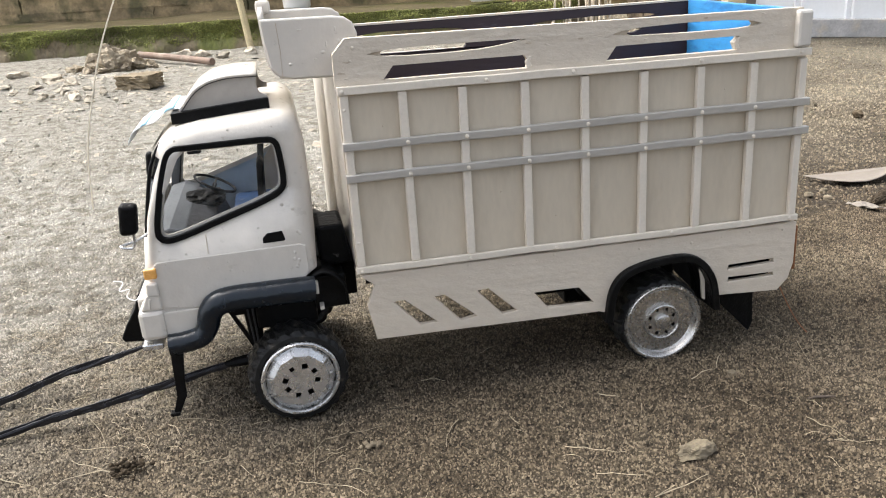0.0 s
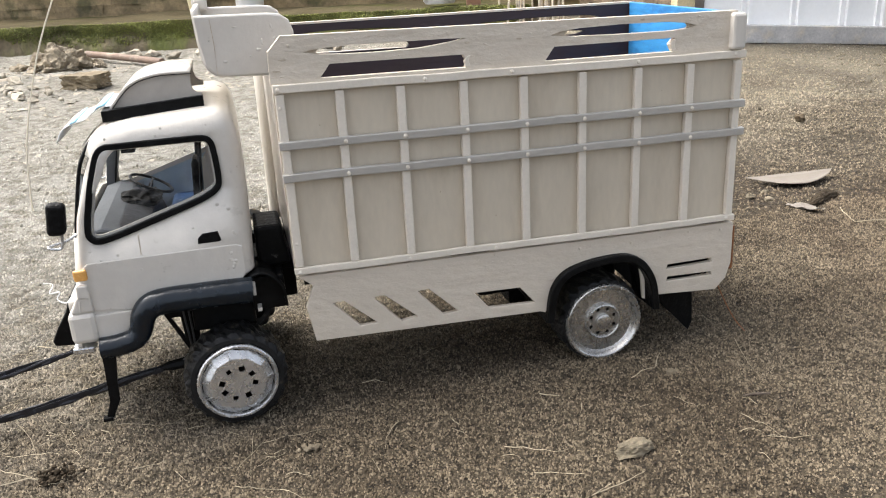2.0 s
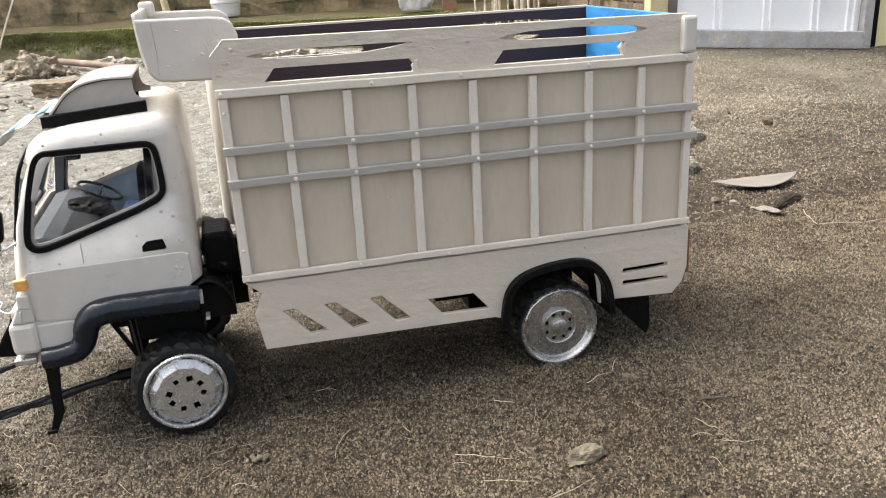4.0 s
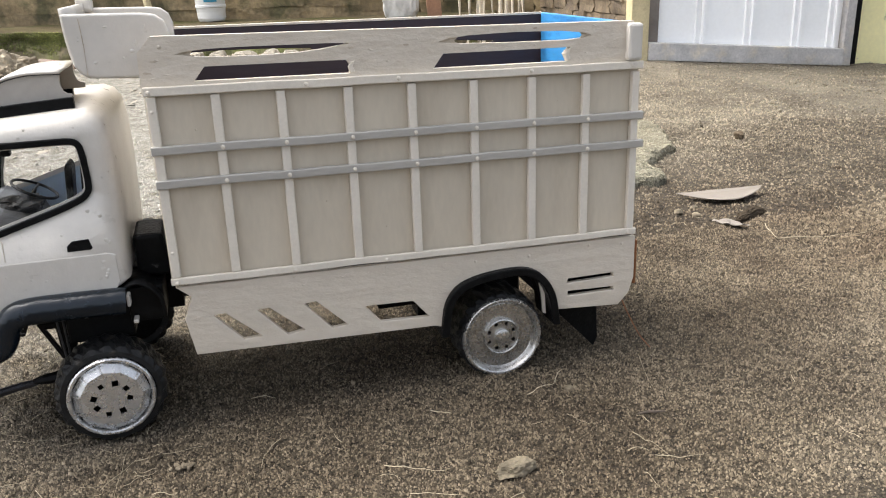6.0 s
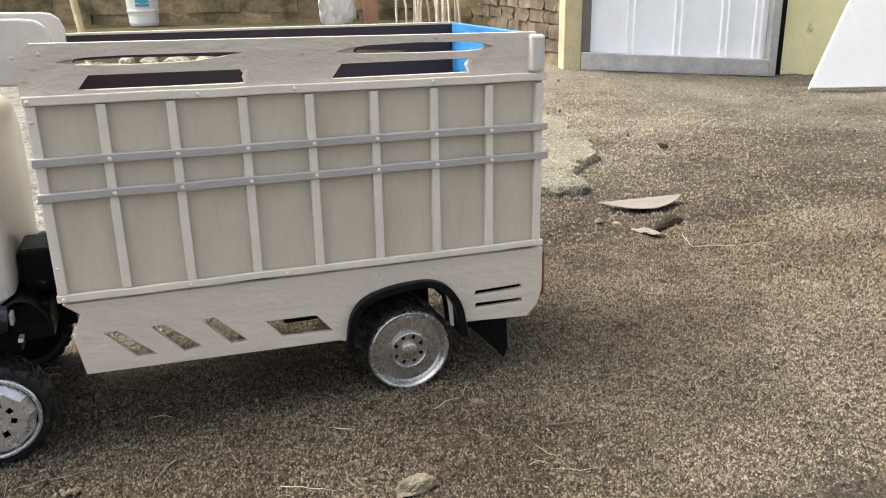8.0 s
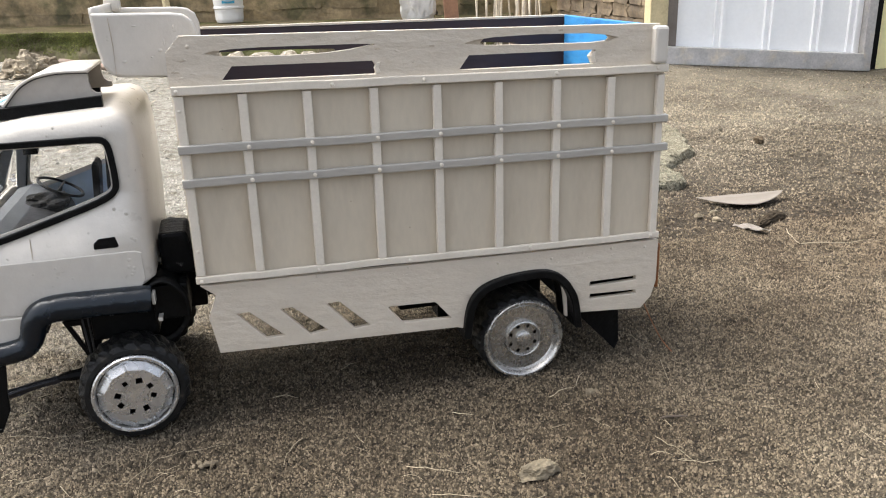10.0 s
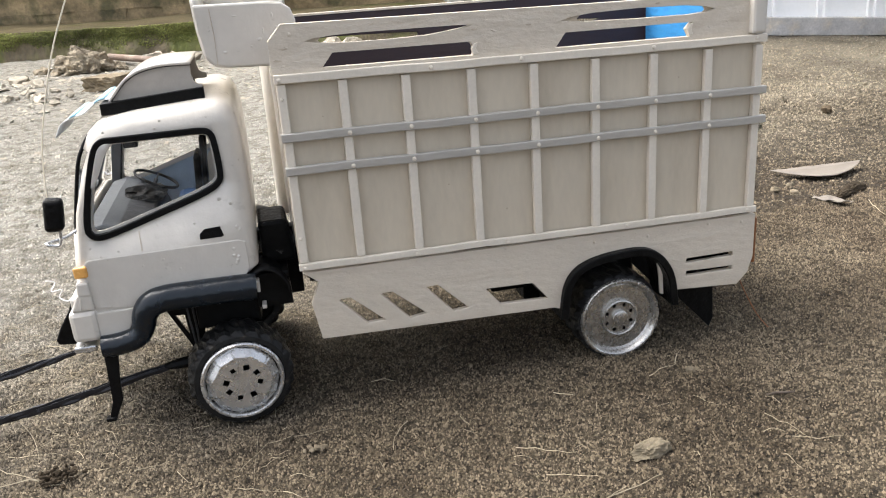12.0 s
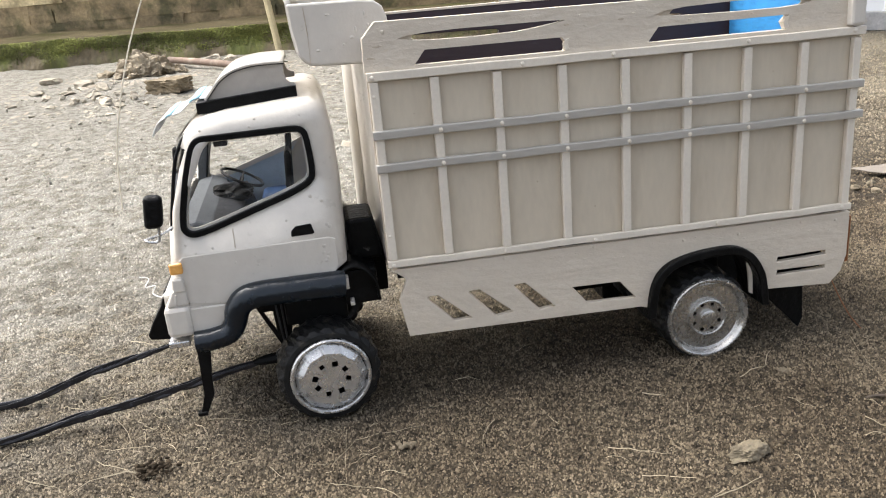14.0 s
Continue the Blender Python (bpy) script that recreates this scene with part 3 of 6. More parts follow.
def build_straw():
    rnd = random.Random(11)
    specs = []
    for _ in range(220):
        x, y = rnd.uniform(0.0, 1.7), rnd.uniform(0.68, 2.2)
        specs.append((x, y, rnd.uniform(0, 6.3), rnd.choice((0.008, 0.012, 0.02, 0.03)) * rnd.uniform(0.7, 1.4), rnd.uniform(0.0002, 0.0005), rnd.uniform(-0.7, 0.7)))
    for _ in range(800):
        x, y = rnd.uniform(-0.75, 0.05), rnd.triangular(0.85, 1.75, 1.2)
        specs.append((x, y, rnd.gauss(0.0, 0.8), rnd.choice((0.008, 0.012, 0.018, 0.03)) * rnd.uniform(0.7, 1.4), rnd.uniform(0.00025, 0.0006), rnd.uniform(-0.7, 0.7)))
    strands("straw_bits", specs, STRAW, "short dry straw stalks and root threads scattered on soil", "straw")
    runs = [((-0.286, 1.010), (-0.231, 0.971), 0.0008, 0.1), ((-0.231, 0.971), (-0.305, 0.944), 0.0011, 0.9), ((-0.367, 0.998), (-0.317, 0.968), 0.0011, 0.2), ((-0.289, 1.121), (-0.248, 1.011), 0.0007, -0.4), ((-0.286, 1.044), (-0.222, 1.026), 0.0005, 0.1), ((-0.162, 1.077), (-0.081, 1.055), 0.0006, 0.05), ((-0.370, 1.127), (-0.367, 1.178), 0.0008, 0.5), ((-0.367, 1.178), (-0.332, 1.162), 0.0008, 0.6), ((-0.313, 1.381), (-0.263, 1.342), 0.0010, 0.1),
            ((0.609, 0.832), (0.626, 0.770), 0.0006, 0.05), ((0.609, 0.779), (0.659, 0.760), 0.0006, 0.3), ((0.585, 0.757), (0.586, 0.726), 0.0005, 0.2), ((0.585, 0.797), (0.606, 0.787), 0.0006, -0.6), ((0.522, 0.958), (0.570, 0.979), 0.0008, 0.2), ((0.570, 0.979), (0.597, 1.013), 0.0008, -0.2), ((0.306, 0.858), (0.369, 0.831), 0.0007, 0.1), ((0.370, 0.743), (0.437, 0.760), 0.0009, 0.2), ((0.322, 0.799), (0.372, 0.779), 0.0007, -0.2), ((0.388, 0.956), (0.413, 0.947), 0.0009, 0.1), ((0.716, 1.013), (0.685, 0.908), 0.0004, 0.1),
            ((-0.007, 0.916), (0.027, 0.970), 0.0007, -0.2), ((0.027, 0.970), (0.103, 0.974), 0.0006, 0.1), ((0.016, 0.995), (0.010, 0.887), 0.0005, 0.1), ((0.169, 1.073), (0.202, 1.056), 0.0007, -0.7), ((0.197, 0.956), (0.173, 0.903), 0.0007, 0.6),
            ((0.049, 0.889), (0.076, 0.877), 0.0006, -0.4), ((-0.009, 0.886), (0.040, 0.866), 0.0007, 0.2), ((0.040, 0.866), (0.064, 0.838), 0.0006, -0.3), ((1.257, 1.461), (1.230, 1.378), 0.0012, 0.4), ((1.230, 1.378), (1.407, 1.350), 0.0013, 0.5)]
    long = []
    for (x0, y0), (x1, y1), r, bend in runs:
        long.append((x0, y0, math.atan2(y1 - y0, x1 - x0) - bend / 2, math.hypot(x1 - x0, y1 - y0) * 1.03, r * 0.85, bend))
    strands("root_threads", long, STRAW, "long pale dry root threads curling over the soil", "straw")


# ---------------------------------------------------------------- far walls, ledge, door
def along(p, q, z0=0.0):
    """A frame whose x runs from p to q, y away behind it, z up."""
    d = Vector((q[0] - p[0], q[1] - p[1], 0)).normalized()
    n = Vector((-d.y, d.x, 0))
    return Matrix(((d.x, n.x, 0, p[0]), (d.y, n.y, 0, p[1]), (0, 0, 1, z0), (0, 0, 0, 1)))


def rough_sheet(m, length, depth_fn, rows, cols, mat, name, label, category):
    verts, faces = [], []
    for j in range(rows + 1):
        for i in range(cols + 1):
            verts.append(m @ Vector(depth_fn(i / cols * length, j / rows)))
    for j in range(rows):
        for i in range(cols):
            o = j * (cols + 1) + i
            faces.append((o, o + 1, o + cols + 2, o + cols + 1))
    me = bpy.data.meshes.new(name)
    me.from_pydata(verts, [], faces)
    me.polygons.foreach_set("use_smooth", [True] * len(me.polygons))
    return tagged(place_mesh(name, me, mat), label, category, kind="structure")


LEDGE_FRAME = along((-6.15, 8.50), (1.9, 5.50))
LEDGE_LEN = 8.75


def build_ledge():
    def face(u, v):
        w = noise.noise(Vector((u * 3.2, v * 2.2, 2.0))) * 0.035 + noise.noise(Vector((u * 9, v * 6, 5.0))) * 0.016
        return (u, w + 0.05 * v - 0.03, -0.10 + 0.265 * v + (0.02 * noise.noise(Vector((u * 2, 0, 9))) if v > 0.99 else 0))

    rough_sheet(LEDGE_FRAME, LEDGE_LEN, face, 10, 260, MOSS, "wall_ledge", "low rough stone retaining wall grown over with green moss", "wall")

    def top(u, v):
        return (u, 0.02 + 3.4 * v, 0.155 + 0.02 * noise.noise(Vector((u * 2, v * 4, 9))) + 0.01 * v - (0.03 if v == 0 else 0))

    rough_sheet(LEDGE_FRAME, LEDGE_LEN, top, 24, 120, LEDGE, "ledge_top", "dark damp soil terrace on top of the low wall", "terrace")
    rng = np.random.default_rng(9)
    u, v = rng.uniform(0, LEDGE_LEN, 30000), rng.beta(4.2, 1.25, 30000)
    pts = []
    for a, b in zip(u, v):
        p = face(a, b)
        if b > 0.52 + 0.30 * noise.noise(Vector((a * 6.0, 0.0, 3.0))) + 0.22 * noise.noise(Vector((a * 1.3, 0.0, 7.0))):
            pts.append(LEDGE_FRAME @ Vector((p[0], p[1] - 0.006, p[2])))
    pts = np.array([tuple(p) for p in pts])
    size = rng.uniform(0.002, 0.007, len(pts))
    many("moss_tufts", pts, np.c_[size * 0.6, size * 0.8, size * 2.4], OCTA, OCTA_F, rng, MOSS_TUFT, "tufts of green moss clinging to the low wall", "moss")


def build_back_wall():
    m = along((-7.0, 10.05), (3.6, 6.05))
    rnd = random.Random(4)
    ob = place_mesh("wall_back", mesh_from(box(0, 11.2, 0.06, 0.4, 0.0, 2.6, m), "wall_back"), MORTAR)
    tagged(ob, "rough wall of buff stone blocks in dark mortar", "wall", kind="structure")
    z = 0.12
    while z < 0.95:
        h = rnd.uniform(0.11, 0.17)
        x = -rnd.uniform(0, 0.3)
        while x < 11.1:
            w = rnd.uniform(0.24, 0.52)
            bm = bmesh.new()
            bmesh.ops.create_cube(bm, size=1)
            bmesh.ops.subdivide_edges(bm, edges=bm.edges, cuts=1, use_grid_fill=True)
            for vv in bm.verts:
                vv.co += Vector([rnd.uniform(-0.04, 0.04) for _ in range(3)])
            d = rnd.uniform(0.02, 0.045)
            bmesh.ops.transform(bm, verts=bm.verts, matrix=m @ Matrix.LocRotScale((x + w / 2, 0.10 - d / 2, z + h / 2), None, (w + 0.004, 0.14, h + 0.004)))
            part("stone", bm, DAMP_STONE if z < 0.27 or (z < 0.40 and x > 6.6) else BACK_STONE, ob, smooth=False)
            x += w
        z += h


def build_door():
    A, B = (2.30, 3.985), (3.53, 3.80)
    m = along(A, B, 0.0) @ Matrix(((1, 0, 0, 0), (0, 1, 0, 0), (-0.0725, 0, 1, 0.052), (0, 0, 0, 1)))
    # timber and metal frame with a sheet of white ribbed metal
    door = thing("door_1", tuple(m @ Vector((0.6, 0, 0))), "white ribbed sheet-metal door in a weathered grey frame", "door", kind="structure")
    part("frame_post", box(-0.02, 0.075, -0.03, 0.06, -0.06, 2.1, m), FRAME_YELLOW, door, "yellowed timber door post", bevel=0.004)
    part("jamb", box(0.077, 0.135, -0.005, 0.05, 0.062, 2.04, m), JAMB, door, "dark weathered jamb", bevel=0.003)
    part("jamb", box(1.165, 1.215, -0.02, 0.05, -0.03, 2.04, m), FRAME_GREY, door, "dark weathered jamb", bevel=0.003)
    # added black board; the gap beside the frame is only open and shaded
    part("gap_board", box(1.216, 1.285, 0.045, 0.06, -0.10, 2.1, m), BLACK, door, "black board added for the dark gap beside the frame")
    part("bottom_rail", box(0.077, 1.163, -0.035, 0.05, -0.03, 0.060, m), FRAME_GREY, door, "grey scuffed bottom rail", bevel=0.004)
    part("top_rail", box(0.077, 1.163, -0.035, 0.05, 1.96, 2.04, m), FRAME_GREY, door, bevel=0.004)
    bm = bmesh.new()
    edges = [0.137]
    ys = [0.03]
    for r in (0.385, 0.655, 0.925, 1.125):
        edges += [r - 0.040, r - 0.037, r - 0.006, r - 0.002, r + 0.008, r + 0.012]
        ys += [0.030, 0.016, 0.030, 0.012, 0.012, 0.030]
    edges.append(1.163)
    ys.append(0.03)
    lo = [bm.verts.new(m @ Vector((x, y, 0.06))) for x, y in zip(edges, ys)]
    hi = [bm.verts.new(m @ Vector((x, y, 1.96))) for x, y in zip(edges, ys)]
    for i in range(len(lo) - 1):
        bm.faces.new((lo[i], lo[i + 1], hi[i + 1], hi[i]))
    sheet = part("sheet", bm, CORRUGATED, door, "ribbed white sheet metal")
    so = sheet.modifiers.new("thick", "SOLIDIFY")
    so.thickness = 0.002
    # plastered house wall beside the door, and darker masonry on its other side
    m2 = along((3.585, 3.855), (5.9, 3.48))
    place_mesh("wall_yellow", mesh_from(box(0, 2.4, 0.0, 0.15, -0.3, 2.6, m2), "wall_yellow"), YELLOW)
    tagged(bpy.data.objects["wall_yellow"], "pale yellow plastered house wall with flaking patches", "wall", kind="structure")
    m3 = along((2.38, 5.45), (2.315, 4.06))
    ob = place_mesh("wall_side", mesh_from(box(0, 1.39, 0.03, 0.2, -0.3, 2.6, m3), "wall_side"), DARK_BRICK)
    tagged(ob, "dark weathered masonry wall beside the door", "wall", kind="structure")
    rnd = random.Random(8)
    for row in range(9):
        x = -0.02 - 0.09 * (row % 2)
        while x < 1.36:
            w = rnd.uniform(0.12, 0.26)
            x0, x1 = max(0.0, x), min(1.385, x + w - 0.006)
            if x1 - x0 > 0.04:
                bm = bmesh.new()
                bmesh.ops.create_cube(bm, size=1)
                bmesh.ops.subdivide_edges(bm, edges=bm.edges, cuts=1, use_grid_fill=True)
                for vv in bm.verts:
                    vv.co += Vector([rnd.uniform(-0.09, 0.09) for _ in range(3)])
                bmesh.ops.transform(bm, verts=bm.verts, matrix=m3 @ Matrix.LocRotScale(((x0 + x1) / 2, 0.035 + rnd.uniform(-0.008, 0.008), -0.03 + row * 0.075), None, (x1 - x0, 0.05, 0.071)))
                part("stone", bm, DARK_BRICK, ob)
            x += w
    solo("leaning_board", plate([(-0.02, -0.02), (0.62, -0.02), (0.62, 0.72), (0.40, 0.66), (0.16, 0.36)], [], -0.012, 0.012, along((3.07, 3.05), (3.7, 2.85), 0.0) @ Matrix.Rotation(radians(-14), 4, "X")), CLOTH, "white scuffed board leaning near the yellow wall", "board", bevel=0.004)


def build_far_things():
    # bucket on the terrace
    m = Matrix.Rotation(radians(90), 4, "X")
    at = Vector((0.255, 7.00, 0.166))
    bucket = thing("bucket", at, "white plastic paint bucket with a blue label", "bucket")
    prof = [(0.0, 0.0), (0.098, 0.0), (0.104, 0.01), (0.112, 0.10), (0.118, 0.105), (0.118, 0.118), (0.113, 0.122), (0.121, 0.25), (0.128, 0.255), (0.128, 0.285), (0.122, 0.29), (0.115, 0.285), (0.108, 0.02), (0.0, 0.012)]
    part("bucket_body", lathe(prof, at, 36, m), PLASTIC, bucket, smooth=True)
    bm = bmesh.new()
    ring = []
    for k in range(9):
        a = radians(-115 + 6.0 * k)
        r0, r1 = 0.1185, 0.1215
        ring.append((bm.verts.new(at + Vector((r0 * math.cos(a), r0 * math.sin(a), 0.145))), bm.verts.new(at + Vector((r1 * math.cos(a), r1 * math.sin(a), 0.235)))))
    for a, b in zip(ring, ring[1:]):
        bm.faces.new((a[0], b[0], b[1], a[1]))
    part("label", bm, LABEL_BLUE, bucket, "blue printed label patch")
    part("bucket_handle", tube(curve_pts([at + Vector((0.124 * math.cos(radians(a)), 0.124 * math.sin(radians(a)) - 0.012, 0.262 - 0.10 * math.sin(radians(a + 180)))) for a in range(180, 361, 20)], 3), 0.003, 6), RAIL, bucket, "thin wire handle", smooth=True)
    # sacks, a rusty board and a bundle of twigs by the wall
    bm = rock((1.52, 5.86, 0.36), (0.26, 0.2, 0.5), 3, 5, 0.30, 0.0, 6)
    solo("sack", bm, SACK, "grubby white crumpled sack standing on the terrace", "sack", smooth=True)
    solo("rusty_board", box(-0.05, 0.05, -0.012, 0.012, 0, 0.6, Matrix.Translation((1.74, 5.78, 0.15)) @ Matrix.Rotation(radians(-4), 4, "Y")), RUST, "rusty brown board leaning against the wall", "board", bevel=0.003)
    rnd = random.Random(3)
    bundle = thing("twig_bundle", (2.02, 5.55, 0.1), "bundle of pale dry twigs leaning on the wall", "twigs")
    for k in range(26):
        x = 1.86 + 0.4 * rnd.random()
        y = 5.56 - 0.12 * rnd.random() - (x - 1.86) * 0.5
        top = Vector((x + rnd.uniform(-0.09, 0.09), y + 0.08, 0.55 + 0.3 * rnd.random()))
        mid = Vector((x + rnd.uniform(-0.03, 0.03), y + 0.02, 0.3))
        part("twig", tube(curve_pts([(x, y, -0.04), mid, top], 4), [0.009 * rnd.uniform(0.6, 1.2)] * 9, 6), TWIG, bundle, smooth=True)
    # stake by the mossy wall
    solo("stake", tube(curve_pts([(-0.125, 6.10, -0.06), (-0.15, 6.13, 0.2), (-0.19, 6.18, 0.55)], 4), [0.024] * 9, 8), FRAME_YELLOW, "pale wooden stake standing before the mossy wall", "stake", smooth=True)
    # brick, lumps and pipe
    solo("old_brick", rock_brick((-0.675, 4.60, 0.005), (0.185, 0.15, 0.066), 9, -0.40), OLD_BRICK, "weathered buff building block lying on pale soil", "brick", smooth=False)
    solo("pipe", tube(curve_pts([(-0.860, 5.990, 0.012), (-0.610, 5.640, 0.008), (-0.345, 5.270, -0.002)], 5), 0.021, 14), PIPE, "old reddish clay pipe lying on the ground", "pipe", smooth=True)
    # broken masonry in a heap, with flat paler stones strewn before it
    rnd = random.Random(17)
    heap = [(-0.93, 5.46, 0.17, 0.17), (-1.06, 5.58, 0.15, 0.14), (-0.83, 5.56, 0.13, 0.10), (-1.00, 5.75, 0.20, 0.16), (-1.12, 5.70, 0.12, 0.12), (-0.90, 5.72, 0.14, 0.12), (-0.76, 5.66, 0.10, 0.06), (-0.99, 5.38, 0.09, 0.05), (-0.86, 5.42, 0.07, 0.06), (-1.10, 5.46, 0.08, 0.05), (-1.2, 5.62, 0.09, 0.07), (-0.72, 5.50, 0.07, 0.04)]
    for k, (x, y, w, h) in enumerate(heap):
        solo("rubble_stone", rock((x, y, -0.03 + h * 0.3), (w, w * 0.85, h), k + 20, 4, 0.62, k * 1.3, 5), RUBBLE, "broken brown lump of old masonry on the ground", "stone", "rubble heap before the mossy wall")
    flat = [(-1.52, 5.60, 0.14, 0.06), (-1.25, 5.22, 0.17, 0.06), (-1.08, 4.95, 0.12, 0.06), (-1.084, 4.73, 0.09, 0.03), (-0.955, 4.40, 0.12, 0.035), (-1.48, 5.05, 0.10, 0.035), (-0.735, 4.20, 0.05, 0.02), (-1.27, 4.94, 0.08, 0.03), (-0.955, 4.69, 0.07, 0.03), (-1.18, 5.10, 0.08, 0.03), (-1.36, 4.85, 0.07, 0.025), (-1.0, 4.55, 0.06, 0.03), (-1.14, 4.50, 0.05, 0.02), (-0.85, 4.50, 0.05, 0.02)]
    flat += [(-0.45, 5.9, 0.14, 0.06), (-0.30, 5.75, 0.13, 0.05), (-0.12, 5.8, 0.12, 0.06), (-0.58, 6.1, 0.2, 0.05), (0.05, 5.6, 0.1, 0.05), (0.30, 5.55, 0.12, 0.06), (0.5, 5.6, 0.14, 0.05), (0.72, 5.45, 0.10, 0.05), (0.12, 5.70, 0.16, 0.11), (0.26, 5.74, 0.14, 0.10), (0.42, 5.66, 0.18, 0.10), (0.58, 5.72, 0.14, 0.08), (0.70, 5.62, 0.16, 0.09)]
    flat += [(rnd.uniform(-1.5, -0.8), rnd.uniform(4.2, 5.4), rnd.uniform(0.03, 0.08), rnd.uniform(0.015, 0.035)) for _ in range(22)]
    for k, (x, y, w, h) in enumerate(flat):
        solo("flat_stone", rock((x, y, -0.03 + h * 0.28), (w, w * 0.7, h), k + 60, 3, 0.45, rnd.uniform(0, 6.3), 8), PALE_STONE, "flat broken pale stone lying on dusty soil", "stone", "pale stones strewn before the heap")
    # slender pale stem standing up from the ground
    solo("bare_stem", tube(curve_pts([(-0.488, 2.25, -0.050), (-0.482, 2.25, 0.014), (-0.469, 2.25, 0.117), (-0.443, 2.25, 0.216), (-0.396, 2.25, 0.351), (-0.335, 2.25, 0.480), (-0.24, 2.25, 0.66)], 8), 0.0020, 6), WIRE, "thin pale bare stem standing in the soil", "stem", smooth=True)


def rock_brick(centre, size, seed, spin):
    bm = bmesh.new()
    bmesh.ops.create_cube(bm, size=1)
    bmesh.ops.subdivide_edges(bm, edges=bm.edges, cuts=9, use_grid_fill=True)
    off = Vector((seed, seed * 2, 0))
    for v in bm.verts:
        v.co *= 1 + 0.12 * noise.noise(v.co * 2.5 + off) + 0.14 * noise.noise(v.co * 6 + off) + 0.08 * noise.noise(v.co * 13 + off)
    bmesh.ops.transform(bm, verts=bm.verts, matrix=Matrix.Translation(centre) @ Matrix.Rotation(spin, 4, "Z") @ Matrix.Diagonal((*size, 1)))
    return bm


# ---------------------------------------------------------------- the toy truck
BED = Matrix(((1, 0, 0, 0), (0, 1, 0, 0), (-0.0175, 0, 1, 0.00175), (0, 0, 0, 1)))   # the cargo bed sags a degree to the rear
NEAR, FAR = 1.030, 1.340
POSTS = (0.0995, 0.1695, 0.2425, 0.3210, 0.3990, 0.4770, 0.5540, 0.6290, 0.6990)


def dome(x, y, z, r, m, flat=0.6):
    bm = bmesh.new()
    bmesh.ops.create_uvsphere(bm, u_segments=8, v_segments=5, radius=1.0)
    bmesh.ops.transform(bm, verts=bm.verts, matrix=m @ Matrix.LocRotScale((x, y, z), None, (r, r * flat, r)))
    return bm


def build_bed(truck):
    hole1 = [(0.149, 0.4030), (0.162, 0.4190), (0.323, 0.4195), (0.3285, 0.4110), (0.326, 0.4035)]
    hole2 = [(0.428, 0.4042), (0.441, 0.4215), (0.608, 0.4228), (0.6000, 0.4145), (0.605, 0.4052)]
    slit1 = [(0.132, 0.4335), (0.142, 0.4358), (0.165, 0.4380), (0.198, 0.4390), (0.262, 0.4395), (0.305, 0.4392), (0.328, 0.4384), (0.316, 0.4358), (0.296, 0.4328), (0.270, 0.4300), (0.223, 0.4286), (0.180, 0.4288), (0.150, 0.4302)]
    slit2 = [(0.435, 0.4355), (0.448, 0.4390), (0.475, 0.4420), (0.535, 0.4438), (0.595, 0.4430), (0.622, 0.4405), (0.637, 0.4366), (0.625, 0.4332), (0.603, 0.4314), (0.535, 0.4312), (0.469, 0.4322), (0.446, 0.4336)]
    # the far board stands a little lower
    low1 = [(0.118, 0.3995), (0.130, 0.4085), (0.190, 0.4110), (0.270, 0.4105), (0.319, 0.4092), (0.322, 0.4050), (0.317, 0.3995)]
    low2 = [(0.450, 0.4060), (0.490, 0.4105), (0.550, 0.4120), (0.615, 0.4090), (0.600, 0.4040), (0.530, 0.4025), (0.480, 0.4030)]
    far1 = [(0.140, 0.4265), (0.167, 0.4303), (0.196, 0.4322), (0.245, 0.4322), (0.295, 0.4312), (0.318, 0.4288), (0.300, 0.4262), (0.250, 0.4240), (0.180, 0.4235)]
    far2 = [(0.430, 0.4280), (0.446, 0.4305), (0.484, 0.4322), (0.531, 0.4335), (0.578, 0.4338), (0.617, 0.4330), (0.640, 0.4300), (0.622, 0.4268), (0.550, 0.4248), (0.470, 0.4250)]
    top = [(0.0915, 0.398), (0.0925, 0.436), (0.1085, 0.4535), (0.6955, 0.4525), (0.6955, 0.398)]
    for y0, y1, inner in ((NEAR + 0.001, NEAR + 0.010, False), (FAR - 0.010, FAR, True)):
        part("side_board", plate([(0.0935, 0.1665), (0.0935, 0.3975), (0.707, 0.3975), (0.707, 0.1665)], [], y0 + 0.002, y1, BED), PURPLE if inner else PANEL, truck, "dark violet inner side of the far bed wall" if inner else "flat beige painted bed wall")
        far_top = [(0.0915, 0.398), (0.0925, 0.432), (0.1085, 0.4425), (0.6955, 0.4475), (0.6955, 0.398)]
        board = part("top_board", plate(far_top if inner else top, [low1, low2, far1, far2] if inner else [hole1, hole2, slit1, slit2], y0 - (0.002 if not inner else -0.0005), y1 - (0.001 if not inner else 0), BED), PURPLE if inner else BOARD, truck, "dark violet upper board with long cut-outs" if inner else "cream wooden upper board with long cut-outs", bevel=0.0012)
        if inner:
            part("edge_strip", plate([(0.1085, 0.4428), (0.1085, 0.4458), (0.3, 0.4476), (0.5, 0.4495), (0.6955, 0.4508), (0.6955, 0.4478)], [], y0 - 0.0005, y1 + 0.002, BED), BOARD, board, "worn cream top edge")
    for px, pz, w, h in ((0.3285, 0.4110, 0.0042, 0.0115), (0.6045, 0.4140, 0.0040, 0.0125)):
        part("splinter", plate([(px - w, pz), (px - w * 0.2, pz + h * 0.5), (px + w * 0.8, pz + h * 0.62), (px + w * 0.3, pz), (px + w * 0.9, pz - h * 0.5), (px - w * 0.5, pz - h * 0.55)], [], NEAR - 0.0022, NEAR + 0.004, BED), POST, truck, "pale torn wood at the end of a cut-out", bevel=0.0006)
    rnd = random.Random(21)
